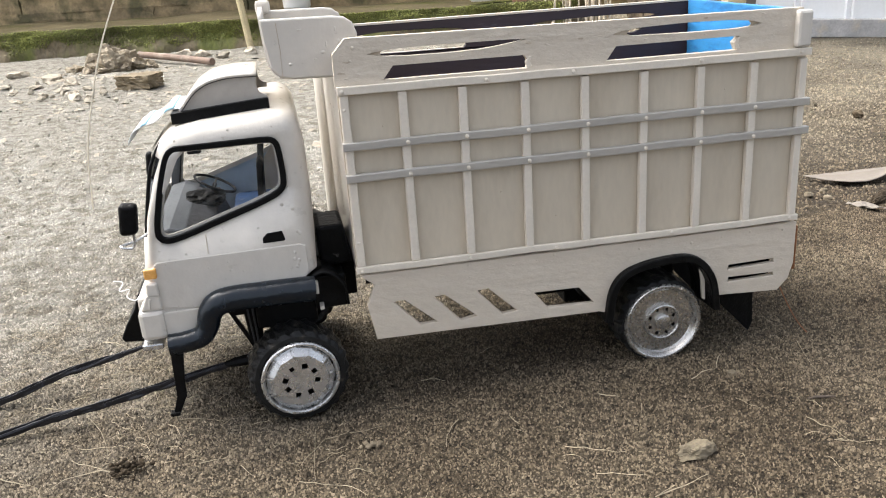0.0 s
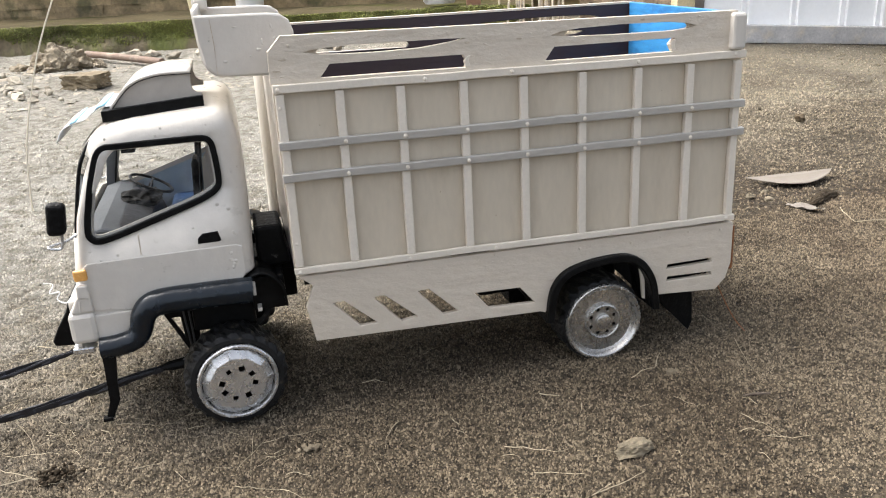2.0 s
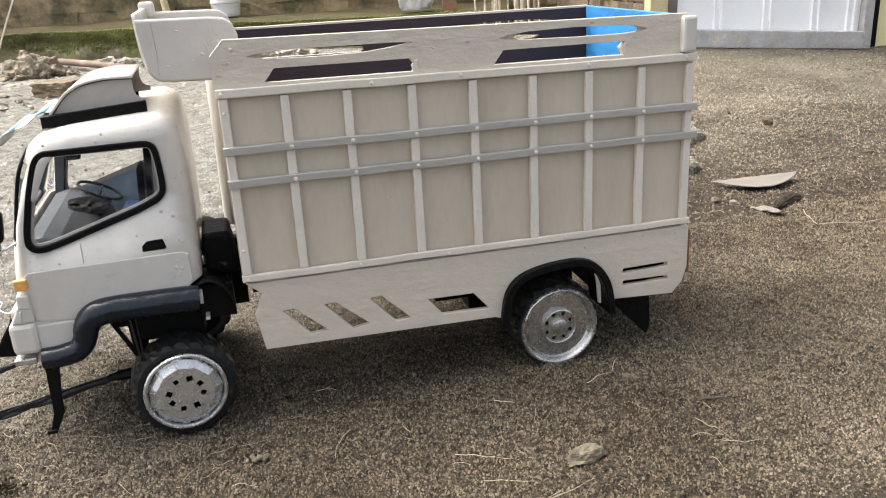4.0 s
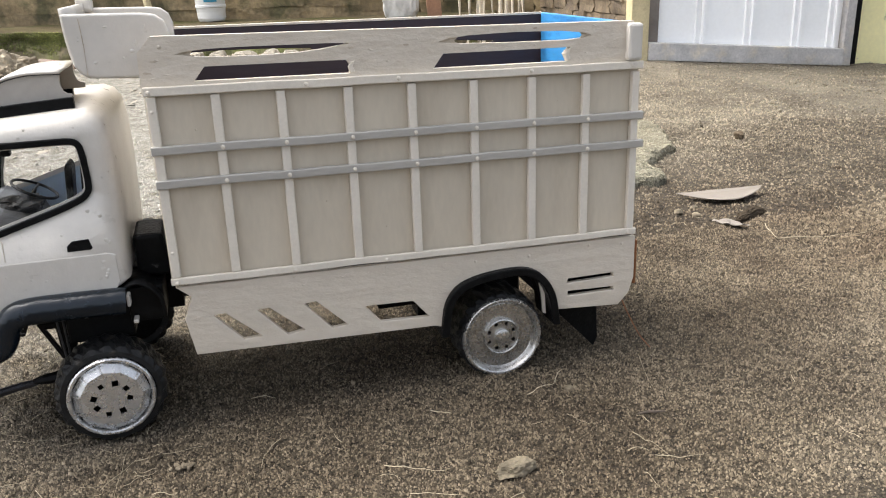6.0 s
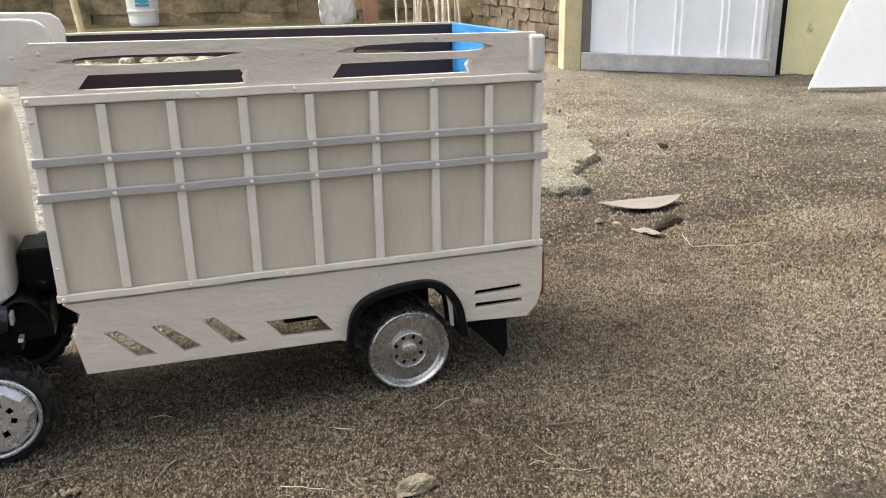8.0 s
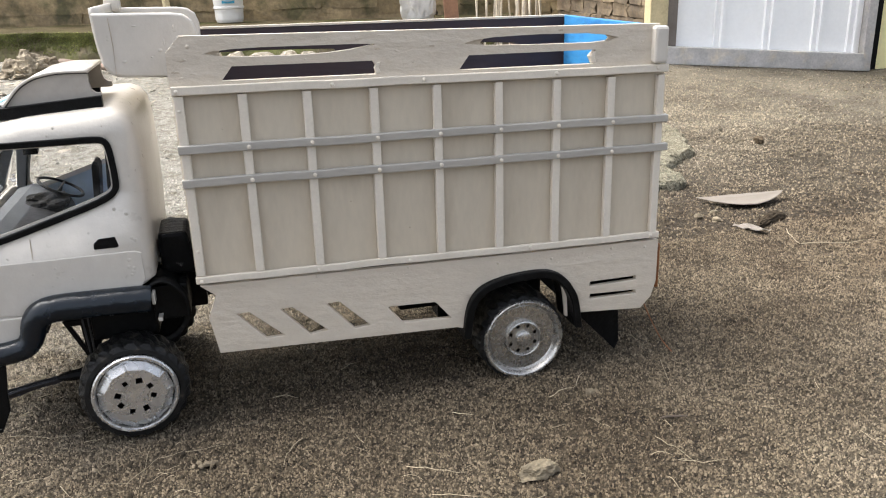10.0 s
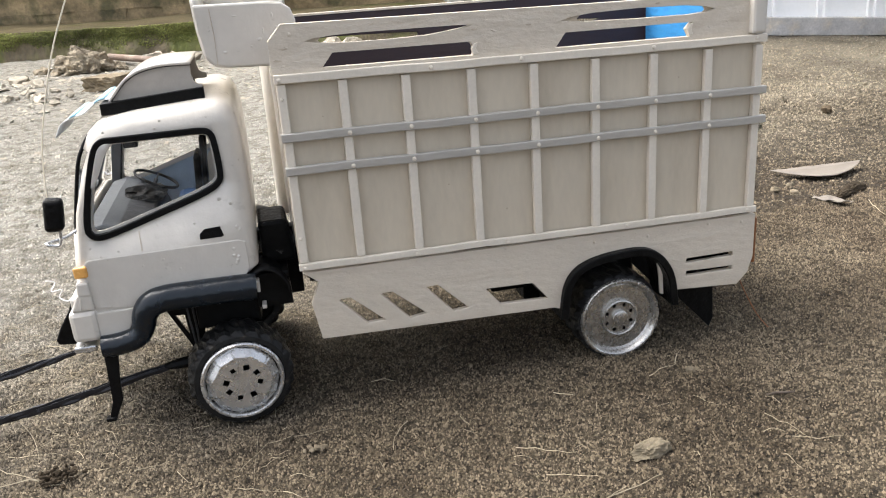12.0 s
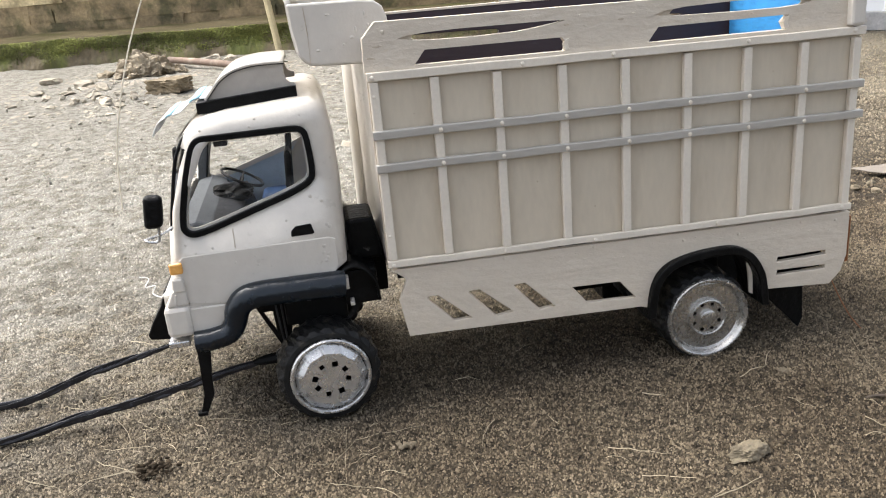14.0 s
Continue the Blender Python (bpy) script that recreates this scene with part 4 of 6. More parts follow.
    for px, pz, rr in ((0.3950, 0.4335, 0.0050), (0.1080, 0.4265, 0.0045), (0.1010, 0.4140, 0.0050), (0.3290, 0.4330, 0.0040), (0.5600, 0.4480, 0.0040), (0.2100, 0.4470, 0.0030)):
        ring = [(px + rr * rnd.uniform(0.5, 1.3) * math.cos(a), pz + 0.32 * rr * rnd.uniform(0.5, 1.3) * math.sin(a)) for a in (2 * math.pi * k / 9 for k in range(9))]
        part("chip", plate(ring, [], NEAR - 0.0014, NEAR - 0.0004, BED), KNOT, truck, "chipped paint with brown wood showing")
    for x0, x1, za, zb, zc in ((0.130, 0.152, 0.4330, 0.4372, 0.4298), (0.433, 0.462, 0.4355, 0.4412, 0.4326), (0.640, 0.622, 0.4366, 0.4408, 0.4328)):
        part("carved_end", plate([(x0, za), (x0 * 0.5 + x1 * 0.5, zb), (x1, zb), (x1 * 0.8 + x0 * 0.2, za), (x1, zc), (x0 * 0.5 + x1 * 0.5, zc)], [], NEAR + 0.0022, NEAR + 0.0050, BED), KNOT, truck, "bare brown wood at the carved end of a slit")
    y = NEAR
    for x in POSTS:
        x += 0.0008 * noise.noise(Vector((x * 91, 0, 0)))
        part("post", box(x - 0.0047, x + 0.0058, y - 0.0055, y + 0.0025, 0.1735, 0.3885, BED), POST, truck, bevel=0.0012)
        part("post", box(x - 0.0058, x + 0.0058, FAR + 0.0005, FAR + 0.006, 0.1735, 0.3885, BED), POST, truck, bevel=0.0012)
    for name, z0, z1, x0, x1, out, mat, lift in (("top_rail", 0.3893, 0.3993, 0.0930, 0.7085, 0.0075, POST, 0.0042), ("rail", 0.3230, 0.3330, 0.0925, 0.7105, 0.0095, RAIL, 0.0072), ("rail", 0.2835, 0.2935, 0.0925, 0.7120, 0.0095, RAIL, 0.0085), ("bottom_rail", 0.1643, 0.1732, 0.0930, 0.7085, 0.0065, POST, 0.0030)):
        bm = bmesh.new()
        n = 26
        rings = []
        for k in range(n + 1):
            x = x0 + (x1 - x0) * k / n
            w = 0.0012 * noise.noise(Vector((x * 14, z0 * 30, 0))) + lift * (x - 0.1)
            rings.append([bm.verts.new((x, yy, zz + w)) for yy, zz in ((y - out, z0), (y - out, z1), (y - 0.001, z1), (y - 0.001, z0))])
        for a, b in zip(rings, rings[1:]):
            for k in range(4):
                bm.faces.new((a[k], a[(k + 1) % 4], b[(k + 1) % 4], b[k]))
        bm.faces.new(rings[0])
        bm.faces.new(rings[-1])
        bmesh.ops.transform(bm, verts=bm.verts, matrix=BED)
        rail = part(name, bm, mat, truck, "dull aluminium strip" if name == "rail" else "", bevel=0.0011)
        part(name, box(x0, x1, FAR + 0.0065, FAR + 0.012, z0, z1, BED), mat, truck, bevel=0.001)
        if name == "rail":
            spots = [(px + 0.002, z0 + 0.0045) for px in POSTS[1:8]]
        elif name == "top_rail":
            spots = [(0.0985, 0.3935), (0.2730, 0.3935), (0.3830, 0.3945), (0.5530, 0.3945), (0.6930, 0.3950)]
        else:
            spots = [(0.1000, 0.1670), (0.2400, 0.1675), (0.3560, 0.1675), (0.5200, 0.1690), (0.6950, 0.1690)]
        for px, pz in spots:
            part("rivet", dome(px, y - out, pz + lift * (px - 0.1), 0.0027, BED, 0.7), POST, rail, smooth=True)
    for pz in (0.205, 0.372):
        part("rivet", dome(0.0995, y - 0.0055, pz, 0.0022, BED), POST, truck, smooth=True)
    for px, pz in ((0.1440, 0.3480), (0.5930, 0.3560), (0.3600, 0.2100), (0.2870, 0.2500)):
        part("nail_hole", dome(px, NEAR + 0.0028, pz, 0.0011, BED, 0.5), KNOT, truck, "small brown nail hole")
    # head wall, tail board, floor
    part("head_board", box(0.0940, 0.1010, NEAR + 0.0115, FAR - 0.0115, 0.160, 0.4350, BED), WHITE, truck, "cream painted front wall of the bed", bevel=0.0015)
    part("corner_post", tube([(0.0930, FAR + 0.004, 0.150), (0.0945, FAR + 0.003, 0.290), (0.0950, FAR + 0.003, 0.412)], 0.0145, 14), CREAM, truck, "bare cream wooden corner post", smooth=True)
    bm = box(0.6905, 0.6975, NEAR + 0.0125, FAR - 0.0125, 0.1700, 0.4505, BED)
    part("tail_board", bm, BLUE, truck, "bright blue painted inner tail board", bevel=0.0015)
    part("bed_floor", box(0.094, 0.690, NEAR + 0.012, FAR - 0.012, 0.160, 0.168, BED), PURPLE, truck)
    for yy in (NEAR - 0.0105, FAR - 0.004):
        part("tail_post", box(0.6845, 0.7050, yy, yy + 0.013, 0.4030, 0.4500, BED), WHITE, truck, "rounded cream corner post", bevel=0.004)
    part("cleat", box(0.525, 0.531, FAR - 0.016, FAR - 0.0105, 0.392, 0.424, BED), BLACK, truck)
    rnd = random.Random(32)
    for px, pz in ((0.103, 0.4200), (0.112, 0.4280), (0.106, 0.4080), (0.120, 0.4120), (0.170, 0.4470), (0.245, 0.4240), (0.352, 0.4300), (0.372, 0.4160), (0.410, 0.4400), (0.345, 0.4430), (0.480, 0.4275), (0.560, 0.4275), (0.640, 0.4480), (0.655, 0.4200), (0.672, 0.4310), (0.630, 0.4150)):
        lump = bmesh.new()
        bmesh.ops.create_icosphere(lump, subdivisions=1, radius=1.0)
        bmesh.ops.transform(lump, verts=lump.verts, matrix=BED @ Matrix.LocRotScale((px, NEAR - 0.0011, pz), Euler((0, rnd.uniform(-0.4, 0.4), 0)), (rnd.uniform(0.0015, 0.0045), 0.0007, rnd.uniform(0.0006, 0.0012))))
        part("paint_lump", lump, BOARD, truck, smooth=True)
    for x, z in ((0.1165, 0.4420),):
        part("rivet", dome(x, NEAR - 0.001, z, 0.0024, BED), BOARD, truck, smooth=True)


def build_skirt(truck):
    arch = [(0.429, 0.062), (0.4315, 0.088), (0.440, 0.108), (0.455, 0.1215), (0.478, 0.1295), (0.503, 0.1335), (0.530, 0.1350), (0.549, 0.1325), (0.566, 0.1235), (0.579, 0.1075), (0.588, 0.086), (0.592, 0.066)]
    outer = [(0.0965, 0.1602), (0.114, 0.1460), (0.1025, 0.1175), (0.1105, 0.0690), (0.418, 0.0655)] + arch + [(0.688, 0.0615), (0.7035, 0.0780), (0.7105, 0.1010), (0.7105, 0.1622)]
    slots = [[(0.136, 0.1186), (0.151, 0.1195), (0.192, 0.0830), (0.169, 0.0818)], [(0.189, 0.1190), (0.204, 0.1200), (0.246, 0.0840), (0.224, 0.0800)], [(0.247, 0.1196), (0.263, 0.1210), (0.301, 0.0838), (0.281, 0.0815)], [(0.325, 0.1060), (0.389, 0.1052), (0.410, 0.0804), (0.345, 0.0815)],
             [(0.608, 0.1030), (0.610, 0.1100), (0.678, 0.1115), (0.679, 0.1055)], [(0.609, 0.0845), (0.610, 0.0915), (0.679, 0.0905), (0.680, 0.0850)]]
    for y0, y1 in ((NEAR - 0.002, NEAR + 0.006),):
        sk = part("skirt", plate(outer, slots, y0, y1, BED), BOARD, truck, "cream painted wooden skirt board with slanted slots", bevel=0.0013)
        if y0 < 1.2:
            for px, pz in ((0.238, 0.1580), (0.355, 0.1580), (0.476, 0.1510), (0.552, 0.1500), (0.690, 0.1530), (0.640, 0.1560)):
                part("nail", dome(px, y0, pz, 0.0022, BED), BOARD, sk, smooth=True)
    rnd = random.Random(31)
    for _ in range(34):
        px, pz = rnd.uniform(0.125, 0.69), rnd.uniform(0.072, 0.156)
        if 0.42 < px < 0.61 and pz < 0.145 or pz < 0.126 and (px < 0.42 or px > 0.60):
            pz = rnd.uniform(0.139, 0.157)
        lump = bmesh.new()
        bmesh.ops.create_icosphere(lump, subdivisions=1, radius=1.0)
        bmesh.ops.transform(lump, verts=lump.verts, matrix=BED @ Matrix.LocRotScale((px, NEAR - 0.002, pz), Euler((0, rnd.uniform(-0.5, 0.5), 0)), (rnd.uniform(0.0012, 0.0035), 0.0006, rnd.uniform(0.0007, 0.0014))))
        part("paint_lump", lump, BOARD, sk, smooth=True)
    # wheel arches: a black lip proud of the skirt
    for y0, y1 in ((NEAR - 0.012, NEAR + 0.055), (FAR - 0.055, FAR + 0.012)):
        bm = bmesh.new()
        c = Vector((0.513, 0, 0.055))
        rings = []
        pts = curve_pts([(x, 0, z) for x, z in [(0.4265, 0.050)] + arch[1:-1] + [(0.5935, 0.047)]], 3)
        for p in pts:
            d = (p - c).normalized()
            a, b = p + d * 0.002, p - d * 0.0085
            rings.append([bm.verts.new((q.x, yy, q.z)) for q, yy in ((a, y0), (a, y1), (b, y1), (b, y0))])
        for r0, r1 in zip(rings, rings[1:]):
            for k in range(4):
                bm.faces.new((r0[k], r0[(k + 1) % 4], r1[(k + 1) % 4], r1[k]))
        bm.faces.new(rings[0])
        bm.faces.new(rings[-1])
        bmesh.ops.transform(bm, verts=bm.verts, matrix=BED)
        part("wheel_arch", bm, BLACK, truck, "black wheel-arch lip", smooth=True, bevel=0.0015)
    for y in (1.062, 1.24):
        part("mud_flap", plate([(0.606, 0.068), (0.668, 0.066), (0.671, 0.048), (0.674, -0.012), (0.668, -0.026), (0.650, -0.006), (0.612, 0.034)], [], y, y + 0.006), BLACK, truck, "black hanging mud flap", bevel=0.001)
    part("splash_guard", box(0.450, 0.478, 1.262, 1.328, -0.0300, 0.0600), BLACK, truck, "black splash guard before the rear wheel", bevel=0.002)
    # added black board, so the slots look as dark as shaded openings
    part("vent_backing", box(0.603, 0.685, 1.048, 1.052, 0.0700, 0.1200), BLACK, truck, "black board added behind the vents to darken them")
    # added black strip that stands for the shade in the open gap
    part("sill", box(0.104, 0.7070, NEAR + 0.0075, NEAR + 0.0110, 0.1450, 0.1645, BED), BLACK, truck, "black strip added to darken the gap between bed and skirt")
    part("flap_stay", plate([(0.5690, 0.1060), (0.5725, 0.1040), (0.5790, 0.0780), (0.5805, 0.0500), (0.5760, 0.0520), (0.5735, 0.0800)], [], 1.036, 1.040), POST, truck, "pale strut beside the wheel")
    part("tail_lamp", box(0.7107, 0.7165, NEAR + 0.002, NEAR + 0.060, 0.0780, 0.1440), TAIL, truck, "brown-orange tail lamp strip", bevel=0.0015)
    part("tail_lamp", box(0.7107, 0.7165, FAR - 0.060, FAR - 0.002, 0.0780, 0.1440), TAIL, truck, "brown-orange tail lamp strip", bevel=0.0015)
    part("tail_wire", tube(curve_pts([(0.700, 1.05, 0.060), (0.712, 1.045, 0.030), (0.728, 1.035, -0.005), (0.744, 1.03, -0.026)], 5), 0.0009, 5), TAIL, truck, "thin brown wire hanging at the rear")


def build_wheel(truck, c, r, rim, width, front, side):
    """side: -1 faces the near side, +1 the far one."""
    m = Matrix.Diagonal((1, -side, 1, 1))
    if front:
        m = Matrix.Rotation(radians(4), 4, "Z") @ m
    w = width
    wheel = part("wheel", lathe([(0.0, w * 0.85), (rim * 0.95, w * 0.85), (rim * 0.95, 0.010), (0.0, 0.010)], c, 24, m), BLACK, truck)
    tread = [(rim * 0.96, 0.004), (rim * 1.03, -0.0015), (r - 0.006, -0.001), (r - 0.0018, 0.004), (r, 0.010), (r, w * 0.5), (r, w - 0.010), (r - 0.002, w - 0.004), (r - 0.008, w), (rim * 0.96, w - 0.004)]
    bm = lathe(tread, (0, 0, 0), 64)
    for v in bm.verts:
        a = math.atan2(v.co.z, v.co.x)
        rad = math.hypot(v.co.x, v.co.z)
        if rad > r - 0.004:
            k = 1 + (0.024 if math.sin(a * 21 + v.co.y * 150) > 0 else -0.020) + 0.022 * noise.noise(Vector((v.co.x * 60, v.co.y * 60, v.co.z * 60)))
            v.co.x, v.co.z = v.co.x * k, v.co.z * k
    bmesh.ops.transform(bm, verts=bm.verts, matrix=Matrix.Translation(c) @ m)
    part("tyre", bm, RUBBER, wheel, "worn black knobbly rubber tyre", smooth=False)
    n = 48
    if front:
        # flat centre with eight punched holes, a faceted slope hammered round it, and a rolled rim
        disc = 0.0355
        holes = []
        for k, a in enumerate((31, 72, 120, 170, 207, 252, 299, 353)):
            a, q = radians(a), 0.0048 + 0.0005 * math.sin(k * 2.3)
            hx, hz = 0.0205 * math.cos(a), 0.0205 * math.sin(a)
            holes.append([(hx + q * math.cos(a + 0.785 + 0.3 * math.sin(k * 1.7) + b * math.pi / 2), hz + q * math.sin(a + 0.785 + 0.3 * math.sin(k * 1.7) + b * math.pi / 2)) for b in range(4)])
        bm = plate([(disc * math.cos(2 * math.pi * k / 11), disc * math.sin(2 * math.pi * k / 11)) for k in range(11)], holes, -0.0095, -0.0080)
        slope = lathe([(disc, -0.0094), (rim - 0.0075, -0.0030), (rim - 0.0055, -0.0012)], (0, 0, 0), 11)
        for v in slope.verts:
            if math.hypot(v.co.x, v.co.z) > disc + 0.002:
                j = round((math.atan2(v.co.z, v.co.x) + math.pi) / (2 * math.pi) * 11) % 11
                v.co.y += random.Random(j * 7).uniform(-0.0007, 0.0007)
        add(bm, slope)
        for j in range(11):
            a = 2 * math.pi * j / 11 + 0.05
            crease = tube([((disc + 0.001) * math.cos(a), -0.0094, (disc + 0.001) * math.sin(a)), ((rim - 0.007) * math.cos(a + 0.04), -0.0036, (rim - 0.007) * math.sin(a + 0.04))], 0.00055 if j % 3 else 0.0010, 5, up=(0, 1, 0))
            add(bm, crease)
        ring = lathe([(rim - 0.0062, 0.0005), (rim - 0.0050, -0.0045), (rim - 0.0036, -0.0062), (rim - 0.0016, -0.0064), (rim, -0.0045), (rim, -0.001), (rim * 0.97, 0.004)], (0, 0, 0), 44)
        for v in ring.verts:
            wob = 1 + 0.010 * noise.noise(Vector((v.co.x * 55, v.co.z * 55, 3.0)))
            v.co.x, v.co.z = v.co.x * wob, v.co.z * wob
            v.co.y += 0.0010 * noise.noise(Vector((v.co.x * 120, v.co.z * 120, 0)))
        add(bm, ring)
    else:
        # deep dish with a rolled rim, and a hub ring round eight bolt holes
        bm = lathe([(0.0, -0.0060), (0.0096, -0.0060), (0.0112, -0.0050), (0.0116, 0.0030)], (0, 0, 0), 20)
        holes = []
        for k in range(8):
            a = 2 * math.pi * (k + 0.5) / 8
            q = 0.0030 + 0.0004 * math.sin(k * 3.1)
            holes.append([(0.0188 * math.cos(a) + q * math.cos(a + b * math.pi / 3), 0.0188 * math.sin(a) + q * math.sin(a + b * math.pi / 3)) for b in range(6)])
        add(bm, plate([(0.0226 * math.cos(2 * math.pi * k / n), 0.0226 * math.sin(2 * math.pi * k / n)) for k in range(n)], holes, -0.0005, 0.0010))
        add(bm, lathe([(0.0224, -0.0005), (0.0230, -0.0030), (0.0243, -0.0042), (0.0258, -0.0036), (0.0266, -0.0012), (0.0268, 0.0022), (rim * 0.805, 0.0022), (rim * 0.82, 0.0012), (rim * 0.84, 0.0020), (rim * 0.865, 0.0005), (rim * 0.895, -0.0048), (rim * 0.925, -0.0064), (rim * 0.965, -0.0066), (rim * 0.99, -0.0052), (rim, -0.0020), (rim * 0.98, 0.004)], (0, 0, 0), 64))
        for v in bm.verts:
            if math.hypot(v.co.x, v.co.z) > rim * 0.83:
                v.co.y += 0.0009 * noise.noise(Vector((v.co.x * 70, v.co.z * 70, 1.0)))
        for a in (62, 98, 155, 205, 340):
            a = radians(a)
            add(bm, tube([(rim * k * math.cos(a), y, rim * k * math.sin(a)) for k, y in ((0.885, -0.0036), (0.93, -0.0068), (0.985, -0.0058))], 0.0007, 5, up=(0, 1, 0)))
    bmesh.ops.transform(bm, verts=bm.verts, matrix=Matrix.Translation(c) @ m)
    part("hubcap", bm, ALU if front else DISC, wheel, "dented aluminium hubcap with eight holes" if front else "round dished aluminium hubcap with a raised hub", smooth=not front)


CAB_PROFILE = [(-0.1790, 0.1080), (-0.1785, 0.1400), (-0.1680, 0.1680), (-0.1630, 0.2050), (-0.1575, 0.2400), (-0.1525, 0.2650), (-0.1400, 0.3150), (-0.1290, 0.3380), (-0.1215, 0.3500), (-0.1110, 0.3595), (-0.0950, 0.3660), (-0.0700, 0.3700), (-0.0300, 0.3730), (0.0050, 0.3755), (0.0240, 0.3755), (0.0370, 0.3700), (0.0450, 0.3570),
               (0.0490, 0.3300), (0.0500, 0.2770), (0.0485, 0.2210), (0.0460, 0.1715), (0.0330, 0.1620), (-0.0200, 0.1560), (-0.0750, 0.1550), (-0.0960, 0.1500), (-0.1060, 0.1380), (-0.1130, 0.1220), (-0.1220, 0.1060)]
WINDOW = [(-0.1360, 0.2455), (-0.1245, 0.2930), (-0.1155, 0.3200), (-0.1095, 0.3355), (-0.1030, 0.3410), (-0.0950, 0.3410), (-0.0350, 0.3410), (0.0050, 0.3415), (0.0120, 0.3390), (0.0140, 0.3310), (0.0155, 0.3090), (0.0155, 0.2900), (0.0130, 0.2840), (0.0060, 0.2785), (-0.0140, 0.2700), (-0.0600, 0.2555), (-0.1000, 0.2425), (-0.1220, 0.2365), (-0.1320, 0.2370)]
CAB_NEAR, CAB_FAR = 1.044, 1.326


def rounded(pts, times=2):
    """The closed outline with its corners cut round."""
    for _ in range(times):
        out = []
        for i, (x, z) in enumerate(pts):
            x2, z2 = pts[(i + 1) % len(pts)]
            out += [(x * 0.75 + x2 * 0.25, z * 0.75 + z2 * 0.25), (x * 0.25 + x2 * 0.75, z * 0.25 + z2 * 0.75)]
        pts = out
    return pts


WINDOW = rounded(WINDOW)


def inset(pts, d):
    """The closed outline moved inwards by d."""
    out = []
    n = len(pts)
    for i in range(n):
        a, b, c = Vector(pts[i - 1]), Vector(pts[i]), Vector(pts[(i + 1) % n])
        e0, e1 = (b - a).normalized(), (c - b).normalized()
        nn = (Vector((e0.y, -e0.x)) + Vector((e1.y, -e1.x))).normalized()
        out.append(tuple(b + nn * d))
    return out


def build_cab(truck):
    prof = CAB_PROFILE
    n = len(prof)
    bm = bmesh.new()
    r = 0.024
    layers = []
    for a in (0, 18, 36, 54, 72, 90):
        layers.append((CAB_NEAR + r * (1 - math.cos(radians(a))), r * (1 - math.sin(radians(a)))))
    layers.append(((CAB_NEAR + CAB_FAR) / 2 - 0.05, 0.0))
    layers.append(((CAB_NEAR + CAB_FAR) / 2 + 0.05, 0.0))
    layers += [(CAB_NEAR + CAB_FAR - y, d) for y, d in reversed(layers[:6])]
    # only the roof, front and rear edges are rounded over; the sill keeps its line
    soft = [1.0 if z > 0.30 else (0.55 if z > 0.18 else 0.25) for x, z in prof]
    rings = []
    for y, d in layers:
        ins = inset(prof, d)
        rings.append([bm.verts.new((p[0] + (q[0] - p[0]) * s, y, p[1] + (q[1] - p[1]) * s)) for p, q, s in zip(prof, ins, soft)])
    for j, (a, b) in enumerate(zip(rings, rings[1:])):
        for k in range(n):
            k2 = (k + 1) % n
            zs = (prof[k][1], prof[k2][1])
            if 2 <= j <= 10 and k < 9 and min(zs) >= 0.239 and max(zs) <= 0.349:
                continue                                   # windscreen
            bm.faces.new((a[k], a[k2], b[k2], b[k]))
    for ring, y in ((rings[0], layers[0][0]), (rings[-1], layers[-1][0])):
        es = [bm.edges.get((ring[k], ring[(k + 1) % n])) for k in range(n)]
        es += loop_edges(bm, [(x, y, z) for x, z in WINDOW])
        bmesh.ops.triangle_fill(bm, use_beauty=True, use_dissolve=False, edges=es)
    cab = part("cab", bm, WHITE, truck, "rounded cream-white cab shell", smooth=True)
    so = cab.modifiers.new("thick", "SOLIDIFY")
    so.thickness, so.offset = 0.004, -1
    for y, s in ((CAB_NEAR, -1), (CAB_FAR, 1)):
        # black rubber round the window
        out = inset(WINDOW, -0.0066)
        ys = sorted((y + s * 0.0025, y - s * 0.005))
        if s > 0:
            ys = [y + 0.0005, y + 0.0035]
            lining = plate([(-0.148, 0.176), (-0.1405, 0.2360), (-0.128, 0.2310), (-0.03, 0.2610), (0.0165, 0.2820), (0.040, 0.282), (0.040, 0.176)], [], y - 0.008, y - 0.005)
            part("door_lining", lining, LINING, cab, "pale blue-grey inner door lining")
        part("window_trim", plate(out, [inset(WINDOW, 0.0005)], ys[0], ys[1]), BLACK, cab, "thick black window rubber", bevel=0.0012)
        bm = bmesh.new()
        bm.faces.new([bm.verts.new((x, y - s * 0.0015, z)) for x, z in inset(WINDOW, -0.002)])
        pane = part("window_pane", bm, GLASS, cab, "dusty clear window")
        pane.visible_shadow = False
        ys2 = sorted((y - s * 0.0060, y - s * 0.0100))
        part("window_ledge", plate(inset(WINDOW, -0.004), [inset(WINDOW, 0.0028)], ys2[0], ys2[1]), WHITE, cab, "white ledge inside the window")
        # handle recess and the pressed line along the door
        ys = sorted((y + s * 0.0012, y - s * 0.003))
        part("door_handle", plate([(-0.0170, 0.2150), (-0.0165, 0.2220), (-0.0105, 0.2275), (0.0080, 0.2285), (0.0110, 0.2165), (0.0085, 0.2152)], [], ys[0], ys[1]), BLACK, cab, "black recessed door handle", bevel=0.001)
        # lower door panel and corner panel stand proud of the shell
        ys = sorted((y + s * 0.0016, y - s * 0.002))
